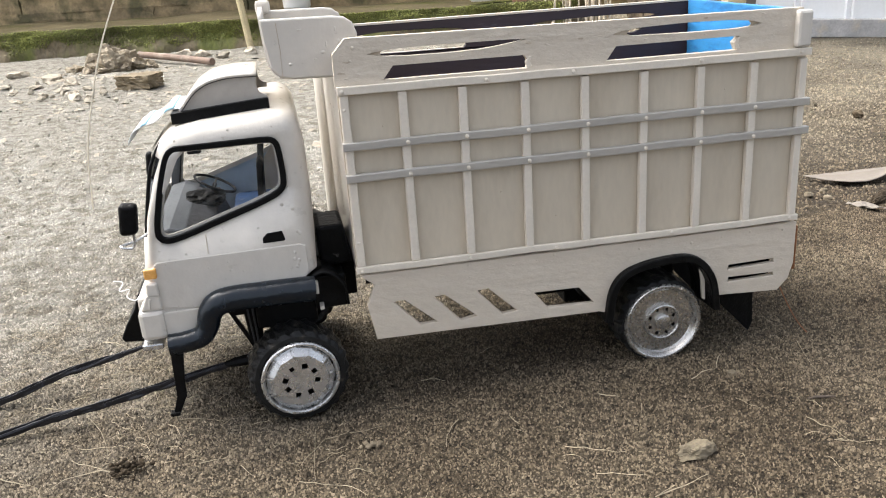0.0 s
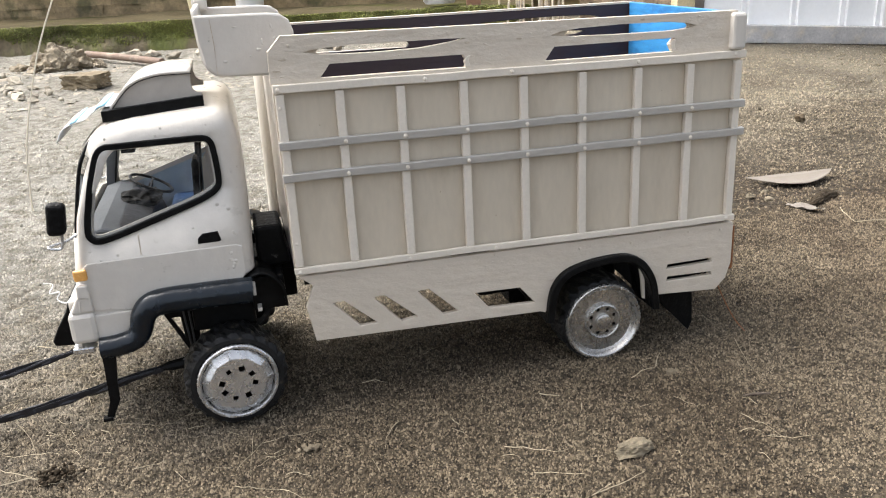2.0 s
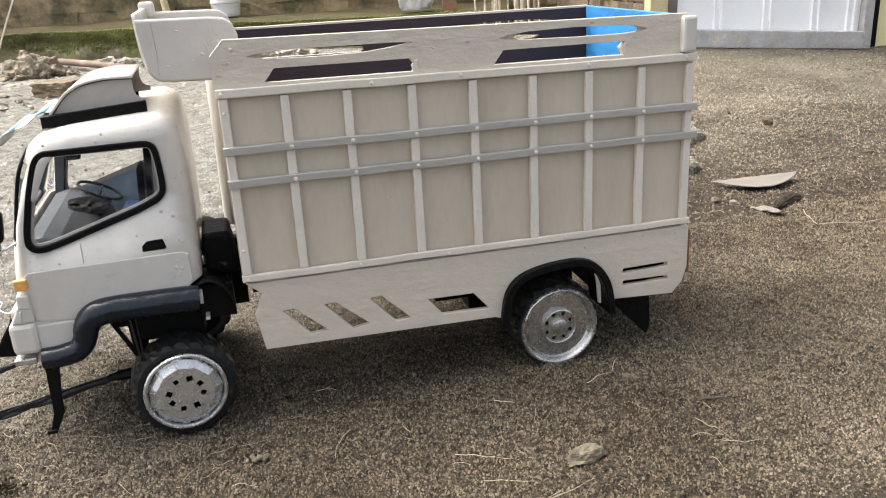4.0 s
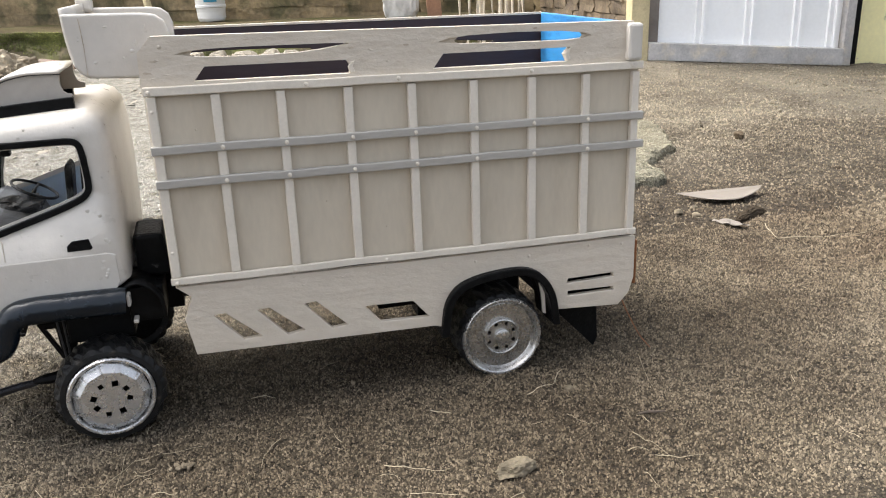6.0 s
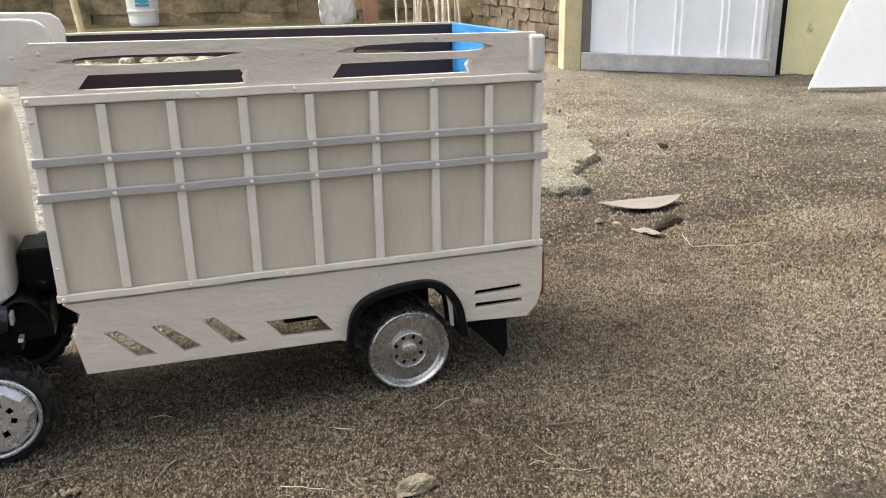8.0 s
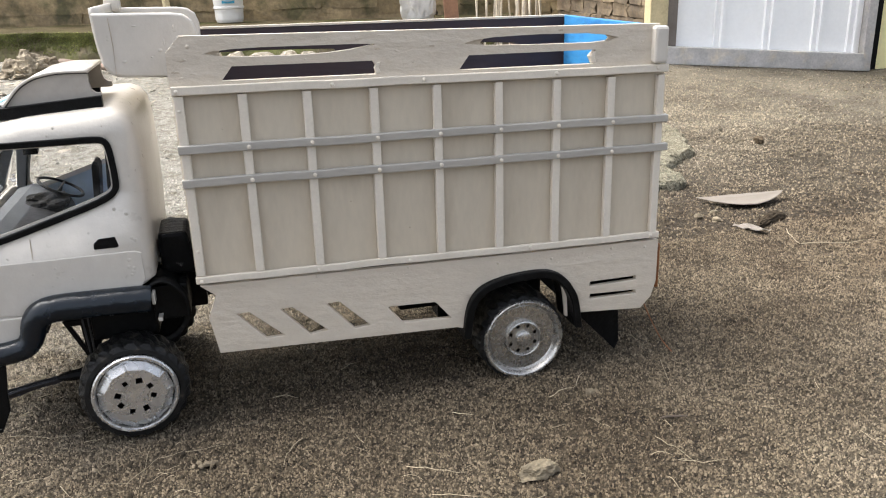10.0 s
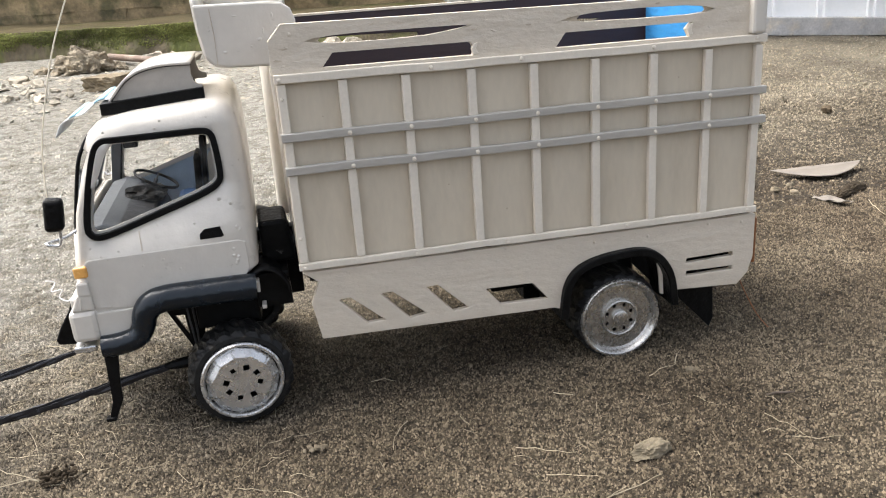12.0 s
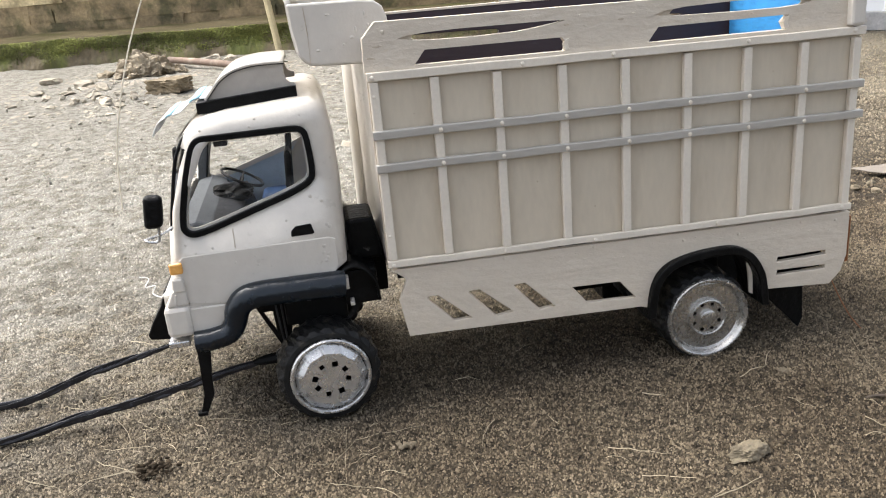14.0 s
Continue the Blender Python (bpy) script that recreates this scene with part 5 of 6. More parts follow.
        part("door_panel", plate([(-0.1480, 0.1480), (-0.1540, 0.1700), (-0.1525, 0.2020), (-0.1460, 0.2080), (-0.06, 0.2084), (0.0270, 0.2090), (0.0345, 0.2060), (0.0350, 0.1720), (0.0300, 0.1640), (-0.070, 0.1600), (-0.095, 0.1560), (-0.106, 0.1430)], [], ys[0], ys[1]), WHITE, cab, "cream lower door panel", bevel=0.0011)
        ys = sorted((y + s * 0.0036, y - s * 0.002))
        part("corner_panel", plate([(-0.1510, 0.1075), (-0.1500, 0.1425), (-0.1060, 0.1425), (-0.1100, 0.1250), (-0.1180, 0.1110)], [], ys[0], ys[1]), WHITE, cab, "cream panel below the door", bevel=0.0014)
        part("door_seam", tube([(-0.083, y + s * 0.0002, 0.236), (-0.0835, y + s * 0.0002, 0.222), (-0.084, y + s * 0.0002, 0.211)], 0.0006, 6), BOARD, cab)
        part("indicator", box(-0.1632, -0.1478, y + min(0, s) * 0.006, y + max(0, s) * 0.006 + 0.0004, 0.1885, 0.2025), ORANGE, cab, "amber corner indicator", bevel=0.0025)
        ys = sorted((y + s * 0.006, y - s * 0.012))
        bm = plate([(-0.1650, 0.1690), (-0.1490, 0.1675), (-0.1485, 0.1480), (-0.1750, 0.1480)], [], ys[0], ys[1])
        part("lamp_base", bm, WHITE, cab, bevel=0.0025)
        ys = sorted((y + s * 0.0085, y - s * 0.012))
        part("lamp_block", plate([(-0.1635, 0.1675), (-0.1625, 0.1845), (-0.1500, 0.1838), (-0.1485, 0.1665)], [], ys[0], ys[1]), WHITE, cab, "small white lamp block", bevel=0.0022)
        part("lamp_rib", tube([(-0.1635, y + s * 0.0065, 0.1500), (-0.1615, y + s * 0.0065, 0.1640)], 0.0012, 6, up=(0, 1, 0)), WHITE, cab, smooth=True)
        part("bumper_corner", box(-0.1795, -0.1478, min(y + s * 0.008, y - s * 0.04), max(y + s * 0.008, y - s * 0.04), 0.1085, 0.1485), WHITE, cab, "rounded white bumper corner", bevel=0.006)
        part("bumper_foot", box(-0.1815, -0.1560, min(y + s * 0.006, y - s * 0.03), max(y + s * 0.006, y - s * 0.03), 0.0950, 0.1035), ALU, cab, bevel=0.002)
        for px, pz in ((0.012, 0.262), (-0.135, 0.2045), (-0.086, 0.1930), (-0.062, 0.1975), (0.020, 0.1985), (0.0245, 0.188), (0.021, 0.180), (0.030, 0.222), (-0.045, 0.183), (-0.110, 0.214), (-0.020, 0.236), (-0.140, 0.222), (0.034, 0.300), (0.0245, 0.2550), (0.0270, 0.2250), (0.0190, 0.1900), (0.0225, 0.1835), (-0.1300, 0.2100), (-0.0600, 0.1860), (-0.1000, 0.3535), (-0.0450, 0.3520), (-0.0380, 0.3600)):
            part("paint_blob", dome(px, y + (s * 0.0016 if 0.150 < pz < 0.208 and px < 0.035 else 0), pz, 0.0025 if px > 0 and pz < 0.3 else 0.0016, Matrix(), 0.22), WHITE, cab, smooth=True)
    part("front_bumper", box(-0.186, -0.170, CAB_NEAR + 0.04, CAB_FAR - 0.04, 0.108, 0.149), WHITE, cab, bevel=0.004)
    part("valance", plate([(-0.2235, 0.0800), (-0.2205, 0.0735), (-0.1900, 0.0700), (-0.1860, 0.1420), (-0.1920, 0.1400), (-0.2000, 0.1190), (-0.2140, 0.0980)], [], 1.125, 1.25), BLACK, cab, "black front valance", bevel=0.002)
    bm = bmesh.new()
    bm.faces.new([bm.verts.new(p) for p in ((-0.1565, CAB_NEAR + 0.012, 0.243), (-0.1565, CAB_FAR - 0.012, 0.243), (-0.1275, CAB_FAR - 0.012, 0.346), (-0.1275, CAB_NEAR + 0.012, 0.346))])
    pane = part("windscreen", bm, GLASS, cab, "clear windscreen")
    pane.visible_shadow = False
    # inside
    part("dashboard", plate([(-0.152, 0.19), (-0.150, 0.236), (-0.128, 0.241), (-0.108, 0.234), (-0.100, 0.20), (-0.100, 0.19)], [], CAB_NEAR + 0.03, CAB_FAR - 0.008), GREY_IN, truck, "grey dashboard", bevel=0.004)
    part("seat", box(-0.060, 0.020, CAB_NEAR + 0.01, CAB_FAR - 0.01, 0.175, 0.214), SEAT, truck, "blue plastic-covered bench seat", bevel=0.008)
    part("seat_back", box(0.018, 0.036, CAB_NEAR + 0.012, CAB_FAR - 0.012, 0.20, 0.262), SEAT, truck, "blue plastic-covered seat back", bevel=0.006)
    c, ax = Vector((-0.081, 1.255, 0.246)), Vector((0.45, 0, 0.89)).normalized()
    e1 = Vector((0, 1, 0))
    e2 = ax.cross(e1)
    part("steering_wheel", tube([c + 0.030 * (math.cos(a) * e1 + math.sin(a) * e2) for a in (2 * math.pi * k / 28 for k in range(29))], 0.0020, 6, up=ax, close=False), BLACK, truck, "thin dark steering wheel", smooth=True)
    spokes = tube([c - 0.03 * e1, c, c + 0.03 * e1], 0.0016, 6)
    add(spokes, tube([c, c - ax * 0.055], 0.0028, 8, up=(0, 1, 0)))
    part("steering_column", spokes, BLACK, truck, smooth=True)
    for y in (1.098, 1.226):
        part("head_rest", plate([(-0.020, 0.2150), (-0.0160, 0.2700), (-0.0135, 0.3020), (-0.0110, 0.3085), (-0.0070, 0.3085), (-0.0045, 0.3020), (-0.0080, 0.2700), (-0.012, 0.2150)], [], y, y + 0.030), BLACK, truck, "narrow dark head rest", bevel=0.003)
    part("rear_corner", plate([(0.007, 0.2830), (0.036, 0.3100), (0.040, 0.1850), (-0.030, 0.1990), (-0.014, 0.2560)], [], CAB_FAR - 0.012, CAB_FAR - 0.0085), PANEL, truck, "beige rear corner panel inside the cab")
    # added grey plate that paints the far pillar as dark as the cab's inside
    part("pillar_lining", plate([(-0.1365, 0.3190), (-0.1215, 0.3190), (-0.1410, 0.2240), (-0.1520, 0.2240)], [], CAB_FAR - 0.014, CAB_FAR - 0.010), GREY_IN, truck, "grey plate added over the windscreen pillar for its shade", bevel=0.001)
    part("pillar_edge", tube([(-0.1208, CAB_FAR - 0.0125, 0.3190), (-0.1402, CAB_FAR - 0.0125, 0.2240)], 0.0012, 6, up=(0, 1, 0)), BLACK, truck)
    part("inner_mirror", box(-0.104, -0.086, 1.180, 1.192, 0.3070, 0.3150), BLACK, truck, "small dark inner mirror", bevel=0.002)
    part("centre_console", plate([(-0.100, 0.18), (-0.126, 0.2385), (-0.105, 0.2330), (-0.078, 0.2240), (-0.062, 0.18)], [], CAB_NEAR + 0.05, CAB_FAR - 0.030), DARK_GREY, truck, "dark centre console", bevel=0.004)
    part("windscreen_trim", tube(curve_pts([(-0.1555, CAB_NEAR + 0.010, 0.2200), (-0.1490, CAB_NEAR + 0.010, 0.2600), (-0.1355, CAB_NEAR + 0.011, 0.3170), (-0.1260, CAB_NEAR + 0.014, 0.3380), (-0.1180, CAB_NEAR + 0.018, 0.3500)], 4), 0.0022, 8), BLACK, truck, "black rubber along the windscreen", smooth=True)
    part("gauge_pod", rock((-0.096, 1.225, 0.232), (0.060, 0.055, 0.024), 5, 4, 0.45), BLACK, truck, "dark lumpy instrument pod", smooth=True)
    zig = [(-0.2130, 0.1700), (-0.2030, 0.1655), (-0.2075, 0.1570), (-0.1965, 0.1555), (-0.2015, 0.1455), (-0.1910, 0.1415), (-0.1860, 0.1445)]
    part("wire_coil", tube(curve_pts([(x, 1.104 + 0.004 * math.sin(2.2 * i), z) for i, (x, z) in enumerate(zig)], 5), 0.0008, 6), PAPER, truck, "pale kinked wire at the front", smooth=True)
    # roof: black bar, white wind deflector, paper visor
    for y, rear in ((1.076, 0.0135), (1.206, -0.004)):
        part("roof_bar", plate([(-0.103, 0.3668), (-0.103, 0.3800), (-0.06, 0.3835), (-0.02, 0.3862), (rear, 0.3882), (rear, 0.3740)], [], y, y + 0.010), BLACK, truck, "black painted roof bar", bevel=0.001)
    part("roof_bar", box(-0.1030, -0.0930, 1.087, 1.205, 0.366, 0.380), BLACK, truck, "black painted roof bar", bevel=0.001)
    cheek = [(-0.0910, 0.3810), (-0.0875, 0.3850), (-0.0740, 0.3995), (-0.0630, 0.4070), (-0.0520, 0.4115), (-0.0300, 0.4150), (0.0020, 0.4145), (0.0015, 0.4030), (0.0035, 0.3950), (0.0080, 0.3915), (0.0125, 0.3910), (0.0125, 0.3840)]
    spoiler = part("wind_deflector", plate(cheek, [], 1.0835, 1.088), CHEEK_SHADED, truck, "cream curved wind deflector on the roof", bevel=0.0008)
    part("deflector_cheek", plate(cheek, [], 1.200, 1.205), CHEEK_SHADED, spoiler, "far cheek with its shade painted grey", bevel=0.0008)
    bm = bmesh.new()
    line = curve_pts([(x, 0, z) for x, z in [(-0.0920, 0.3815), (-0.0885, 0.3860), (-0.0750, 0.4010), (-0.0640, 0.4085), (-0.0525, 0.4132), (-0.0300, 0.4168), (0.0030, 0.4163)]], 4)
    rows = [[bm.verts.new((p.x, y, p.z)) for p in line] for y in (1.0795, 1.207)]
    for k in range(len(line) - 1):
        bm.faces.new((rows[0][k], rows[0][k + 1], rows[1][k + 1], rows[1][k]))
    ob = part("deflector_skin", bm, WHITE, spoiler, "smooth white curved skin", smooth=True)
    so = ob.modifiers.new("thick", "SOLIDIFY")
    so.thickness, so.offset = 0.003, 0
    part("deflector_seam", tube([(p.x + 0.0006, 1.0828, p.z - 0.0024) for p in line], 0.0006, 5), DARK_GREY, spoiler, "thin dark line under the skin")

    def ribbon(line, y0, y1, mat, name, parent, label=""):
        bm = bmesh.new()
        ra = [[bm.verts.new((p.x, y, p.z)) for p in line] for y in (y0, y1)]
        for k in range(len(line) - 1):
            bm.faces.new((ra[0][k], ra[0][k + 1], ra[1][k + 1], ra[1][k]))
        ob = part(name, bm, mat, parent, label, smooth=True)
        so = ob.modifiers.new("thick", "SOLIDIFY")
        so.thickness = 0.0012
        return ob

    line = curve_pts([(-0.090, 0, 0.3820), (-0.105, 0, 0.3820), (-0.116, 0, 0.3765), (-0.126, 0, 0.3690), (-0.140, 0, 0.3655), (-0.154, 0, 0.3585), (-0.162, 0, 0.3440)], 4)
    vis = ribbon(line, 1.100, 1.20, PAPER, "visor", truck, "bent white paper sun visor with pale blue bands")
    blue = [p + Vector((0, 0, 0.0014)) for p in line]
    ribbon(blue[3:8], 1.0995, 1.2005, PAPER_BLUE, "visor_band", vis, "pale blue band")
    ribbon(blue[15:18], 1.0995, 1.2005, PAPER_BLUE, "visor_band", vis, "pale blue band")
    # mirrors on bent wire arms
    for s, y in ((-1, 1.012), (1, 1.352)):
        dx, dz = (0.0, 0.0) if s < 0 else (-0.015, -0.012)
        mir = part("mirror", plate([(-0.1740 + dx, 0.2570 + dz), (-0.1535 + dx, 0.2565 + dz), (-0.1485 + dx, 0.2930 + dz), (-0.1690 + dx, 0.2955 + dz)], [], y - 0.008, y + 0.008), BLACK, truck, "black rounded side mirror", bevel=0.0060)
        mir.modifiers["bevel"].segments = 4
        part("mirror_arm", tube(curve_pts([(-0.1590 + dx, y, 0.262 + dz), (-0.1600, y, 0.247), (-0.1640, y, 0.240), (-0.1760, y, 0.2435), (-0.1600, y - s * 0.02, 0.2430), (-0.1500, CAB_NEAR if s < 0 else CAB_FAR, 0.2460)], 5), 0.0017, 8), ALU, mir, "bent pale wire arm", smooth=True)


def build_front_and_frame(truck):
    # black front fender: a fat moulding that follows the cab's lower edge
    for s, y in ((-1, 1.034), (1, 1.336)):
        line = curve_pts([(0.0380, y, 0.1500), (0.020, y - 0.001, 0.1515), (-0.030, y, 0.1520), (-0.068, y, 0.1515), (-0.0845, y, 0.1465), (-0.0940, y, 0.1340), (-0.0985, y, 0.1190), (-0.1080, y, 0.1075), (-0.1280, y, 0.1025), (-0.1480, y, 0.1015)], 4)
        rad = [0.0162 - 0.0026 * min(1.0, max(0.0, (k - 16) / 8)) for k in range(len(line))]
        part("fender", tube(line, rad, 14, 1.0, up=(0, 1, 0)), NAVY, truck, "thick glossy blue-black front fender", smooth=True)
        bead = [(x + 0.0006 * math.sin(190 * x), CAB_NEAR + 0.001 if s < 0 else CAB_FAR - 0.001, z + 0.0012 * noise.noise(Vector((x * 120, z * 90, s)))) for x, z in ((p.x, p.z) for p in curve_pts([(0.030, 0, 0.1668), (-0.010, 0, 0.1672), (-0.045, 0, 0.1668), (-0.068, 0, 0.1660), (-0.084, 0, 0.1615), (-0.0955, 0, 0.1520), (-0.1050, 0, 0.1385)], 9))]
        part("paint_bead", tube(bead, [0.0010 + 0.0007 * noise.noise(Vector((k * 0.9, s, 2.0))) for k in range(len(bead))], 6, up=(0, 1, 0)), BOARD, truck, "ragged bead of cream paint")
        part("step_bracket", plate([(-0.1500, 0.0960), (-0.1330, 0.0960), (-0.1390, 0.0500), (-0.1400, 0.0260), (-0.1520, 0.0010), (-0.1600, 0.0010), (-0.1590, 0.0060), (-0.1525, 0.0260), (-0.1510, 0.0600)], [], y + 0.004, y + 0.008), BLACK, truck, "thin black strip hanging from the fender", bevel=0.0008)
        part("step_foot", box(-0.1640, -0.1520, y + 0.001, y + 0.011, -0.0005, 0.0045), BLACK, truck, bevel=0.001)
        # rear half fender behind the cab
        line = curve_pts([(x, y, z) for x, z in ((0.032, 0.1590), (0.040, 0.1655), (0.051, 0.1685), (0.063, 0.1640), (0.073, 0.1535), (0.0795, 0.1400), (0.0810, 0.1190))], 4)
        bm = bmesh.new()
        ra = [[bm.verts.new((p.x, yy, p.z)) for p in line] for yy in (y - s * 0.006, y - s * 0.050)]
        for k in range(len(line) - 1):
            bm.faces.new((ra[0][k], ra[0][k + 1], ra[1][k + 1], ra[1][k]))
        ob = part("rear_fender", bm, BLACK, truck, "curved black splash guard", smooth=True)
        so = ob.modifiers.new("thick", "SOLIDIFY")
        so.thickness = 0.003
    part("engine_box", plate([(0.0505, 0.2135), (0.0855, 0.2130), (0.0925, 0.1680), (0.0930, 0.1575), (0.0505, 0.1575)], [], 1.088, 1.160), BLACK, truck, "black box between cab and bed", bevel=0.005)
    part("side_box", box(0.0375, 0.0800, 1.058, 1.132, 0.1110, 0.1560), BLACK, truck, bevel=0.002)
    part("side_box", box(0.0450, 0.0985, 1.134, 1.200, 0.0940, 0.1560), BLACK, truck, bevel=0.002)
    part("step_tab", box(0.0395, 0.0435, 1.030, 1.046, 0.1430, 0.1570), WHITE, truck, "small white painted tab", bevel=0.001)
    part("step_tab", box(0.0425, 0.0480, 1.040, 1.056, 0.1165, 0.1215), WHITE, truck, "small white painted tab", bevel=0.001)
    for y in (1.130, 1.235):
        part("frame_rail", box(-0.150, 0.690, y, y + 0.018, 0.1360, 0.1585), BLACK, truck, "black wooden chassis rail", bevel=0.002)
    for x in (-0.13, 0.22, 0.42, 0.65):
        part("cross_member", box(x, x + 0.022, 1.149, 1.234, 0.1380, 0.1570), BLACK, truck, bevel=0.002)
    for x, z in ((0.006, 0.036), (0.5125, 0.030)):
        part("axle", tube([(x, 1.07, z), (x, 1.30, z)], 0.007, 10), BLACK, truck, "black axle")
    part("axle_block", box(-0.041, 0.039, 1.075, 1.28, 0.086, 0.150), BLACK, truck, bevel=0.004)
    part("axle_block", box(0.470, 0.570, 1.11, 1.26, 0.045, 0.100), BLACK, truck, bevel=0.004)
    part("spring_leaf", tube(curve_pts([(-0.095, 1.115, 0.112), (-0.06, 1.115, 0.105), (-0.01, 1.115, 0.085), (0.04, 1.115, 0.110)], 5), 0.005, 8, 1.6), RUST, truck, "rusty red leaf spring", smooth=True)
    part("shock_rod", tube(curve_pts([(-0.0530, 1.088, 0.122), (-0.0505, 1.086, 0.090), (-0.0470, 1.084, 0.056), (-0.0440, 1.086, 0.070), (-0.0455, 1.088, 0.115)], 5), 0.0014, 7, up=(0, 1, 0)), DARK_GREY, truck, "thin dark metal shock rod", smooth=True)
    part("axle_brace", plate([(-0.0790, 0.1080), (-0.0330, 0.1080), (-0.0400, 0.0420), (-0.0520, 0.0480)], [[(-0.0700, 0.1000), (-0.0580, 0.1000), (-0.0560, 0.0700)]], 1.100, 1.106), BLACK, truck, "black triangular axle brace", bevel=0.001)
    part("stub_arm", tube(curve_pts([(-0.092, 1.085, 0.0385), (-0.075, 1.085, 0.0400), (-0.055, 1.085, 0.0415), (-0.040, 1.087, 0.0420)], 3), [0.0035, 0.0045, 0.0060, 0.0070, 0.0072, 0.0078, 0.0082, 0.0085, 0.0088, 0.009], 8), BLACK, truck, smooth=True)
    part("gear_box", box(0.36, 0.42, 1.13, 1.24, 0.050, 0.096), BLACK, truck, bevel=0.004)
    # tray over the cab, fixed to the head board
    side = [(0.0150, 0.4790), (0.0170, 0.4500), (0.0215, 0.4220), (0.0300, 0.4110), (0.0450, 0.4075), (0.1270, 0.4045), (0.1280, 0.4550), (0.1235, 0.4680), (0.1140, 0.4750), (0.1000, 0.4770)]
    tray = part("roof_tray", plate(side, [], 1.072, 1.082), WHITE, truck, "white painted tray over the cab", bevel=0.0025)
    part("tray_side", plate(side, [], 1.262, 1.272), WHITE, tray, bevel=0.0025)
    bm = bmesh.new()
    line = curve_pts([(0.0165, 0, 0.4850), (0.0185, 0, 0.4500), (0.0230, 0, 0.4240), (0.0310, 0, 0.4135), (0.0460, 0, 0.4095), (0.1270, 0, 0.4065)], 4)
    ra = [[bm.verts.new((p.x, y, p.z)) for p in line] for y in (1.080, 1.264)]
    for k in range(len(line) - 1):
        bm.faces.new((ra[0][k], ra[0][k + 1], ra[1][k + 1], ra[1][k]))
    ob = part("tray_front", bm, WHITE, tray, smooth=True)
    so = ob.modifiers.new("thick", "SOLIDIFY")
    so.thickness, so.offset = 0.006, 0
    part("tray_seam", tube([(0.0335, 1.0718, 0.4740), (0.0350, 1.0716, 0.4430), (0.0340, 1.0716, 0.4120)], 0.0005, 5), KNOT, tray, "dark cracked seam")
    for px, pz, w, h in ((0.060, 0.4640, 0.003, 0.001), (0.090, 0.4450, 0.0012, 0.0040), (0.085, 0.4360, 0.0030, 0.0022), (0.045, 0.4250, 0.0028, 0.0016), (0.102, 0.4620, 0.0010, 0.0030), (0.075, 0.4290, 0.0016, 0.0012), (0.105, 0.4480, 0.0014, 0.0026), (0.030, 0.4500, 0.0012, 0.0012), (0.112, 0.4240, 0.0020, 0.0010)):
        part("paint_lump", dome(px, 1.072, pz, 1.0, Matrix.Translation((px, 1.072, pz)) @ Matrix.Diagonal((w, 0.0008, h, 1)) @ Matrix.Translation((-px, -1.072, -pz)), 1.0), WHITE, tray, smooth=True)
    part("tray_knob", box(0.0100, 0.0300, 1.252, 1.274, 0.4740, 0.4925), WHITE, tray, "square white block on the tray", bevel=0.004)


def build_truck():
    truck = thing("toy_truck", (0.27, 1.18, -0.03), "handmade cream-white wooden toy truck on bare soil", "toy truck")
    build_bed(truck)
    build_skirt(truck)
    build_cab(truck)
    build_front_and_frame(truck)
    build_wheel(truck, (0.006, 1.022, 0.0345), 0.0640, 0.0510, 0.050, True, -1)
    build_wheel(truck, (0.006, 1.338, 0.0345), 0.0640, 0.0510, 0.050, True, 1)
    build_wheel(truck, (0.5120, 1.030, 0.0295), 0.0610, 0.0572, 0.062, False, -1)
    build_wheel(truck, (0.5120, 1.336, 0.0295), 0.0610, 0.0572, 0.062, False, 1)
    for y in (1.100, 1.206):
        tyre = lathe([(0.046, 0.004), (0.0535, -0.0005), (0.0585, 0.006), (0.0585, 0.054), (0.0535, 0.0605), (0.046, 0.056)], (0.5125, y, 0.0300), 48)
        part("inner_tyre", tyre, RUBBER, truck, "second black tyre on the rear axle", smooth=True)
    # pull straps of twisted black webbing
    for k, pts in enumerate(([(-0.205, 1.195, 0.034), (-0.26, 1.20, 0.020), (-0.33, 1.205, 0.004), (-0.42, 1.196, -0.020), (-0.55, 1.207, -0.025), (-0.75, 1.228, -0.026)], [(-0.050, 1.085, 0.042), (-0.10, 1.085, 0.036), (-0.18, 1.09, 0.018), (-0.26, 1.095, 0.002), (-0.33, 1.10, -0.010), (-0.42, 1.088, -0.020), (-0.60, 1.082, -0.025), (-0.80, 1.09, -0.025)])):
        line = curve_pts(pts, 8)
        strap = thing("pull_strap", pts[0], "black twisted webbing strap tied to the toy truck", "strap", "pull straps")
        for j in range(5):
            turn = 2 * math.pi * j / 5
            ln = []
            for i, p in enumerate(line):
                a = turn + i * 0.15 + 1.6 * noise.noise(Vector((i * 0.21, j, k)))
                thin = 0.5 + 0.5 * min(1.0, i / 14)
                w = thin * 0.0034 + thin * 0.0020 * noise.noise(Vector((i * 0.33, j * 5.0, k)))
                ln.append(p + Vector((0, w * math.cos(a), 0.8 * w * math.sin(a))))
            rad = [(0.0030 if j % 2 else 0.0046) * (0.5 + 0.5 * min(1.0, i / 14)) * (0.85 + 0.5 * noise.noise(Vector((i * 0.6, k, j * 9.0)))) for i in range(len(ln))]
            part("strand", tube(ln, rad, 6, 0.9 if j % 2 else 0.3), STRAP, strap, smooth=True)
        if k == 0:
            part("strap_knot", rock(pts[0], (0.02, 0.018, 0.016), 4, 2, 0.3), STRAP, strap, smooth=True)
        else:
            part("strap_knot", rock((-0.052, 1.086, 0.042), (0.026, 0.02, 0.022), 6, 2, 0.3), STRAP, strap, smooth=True)


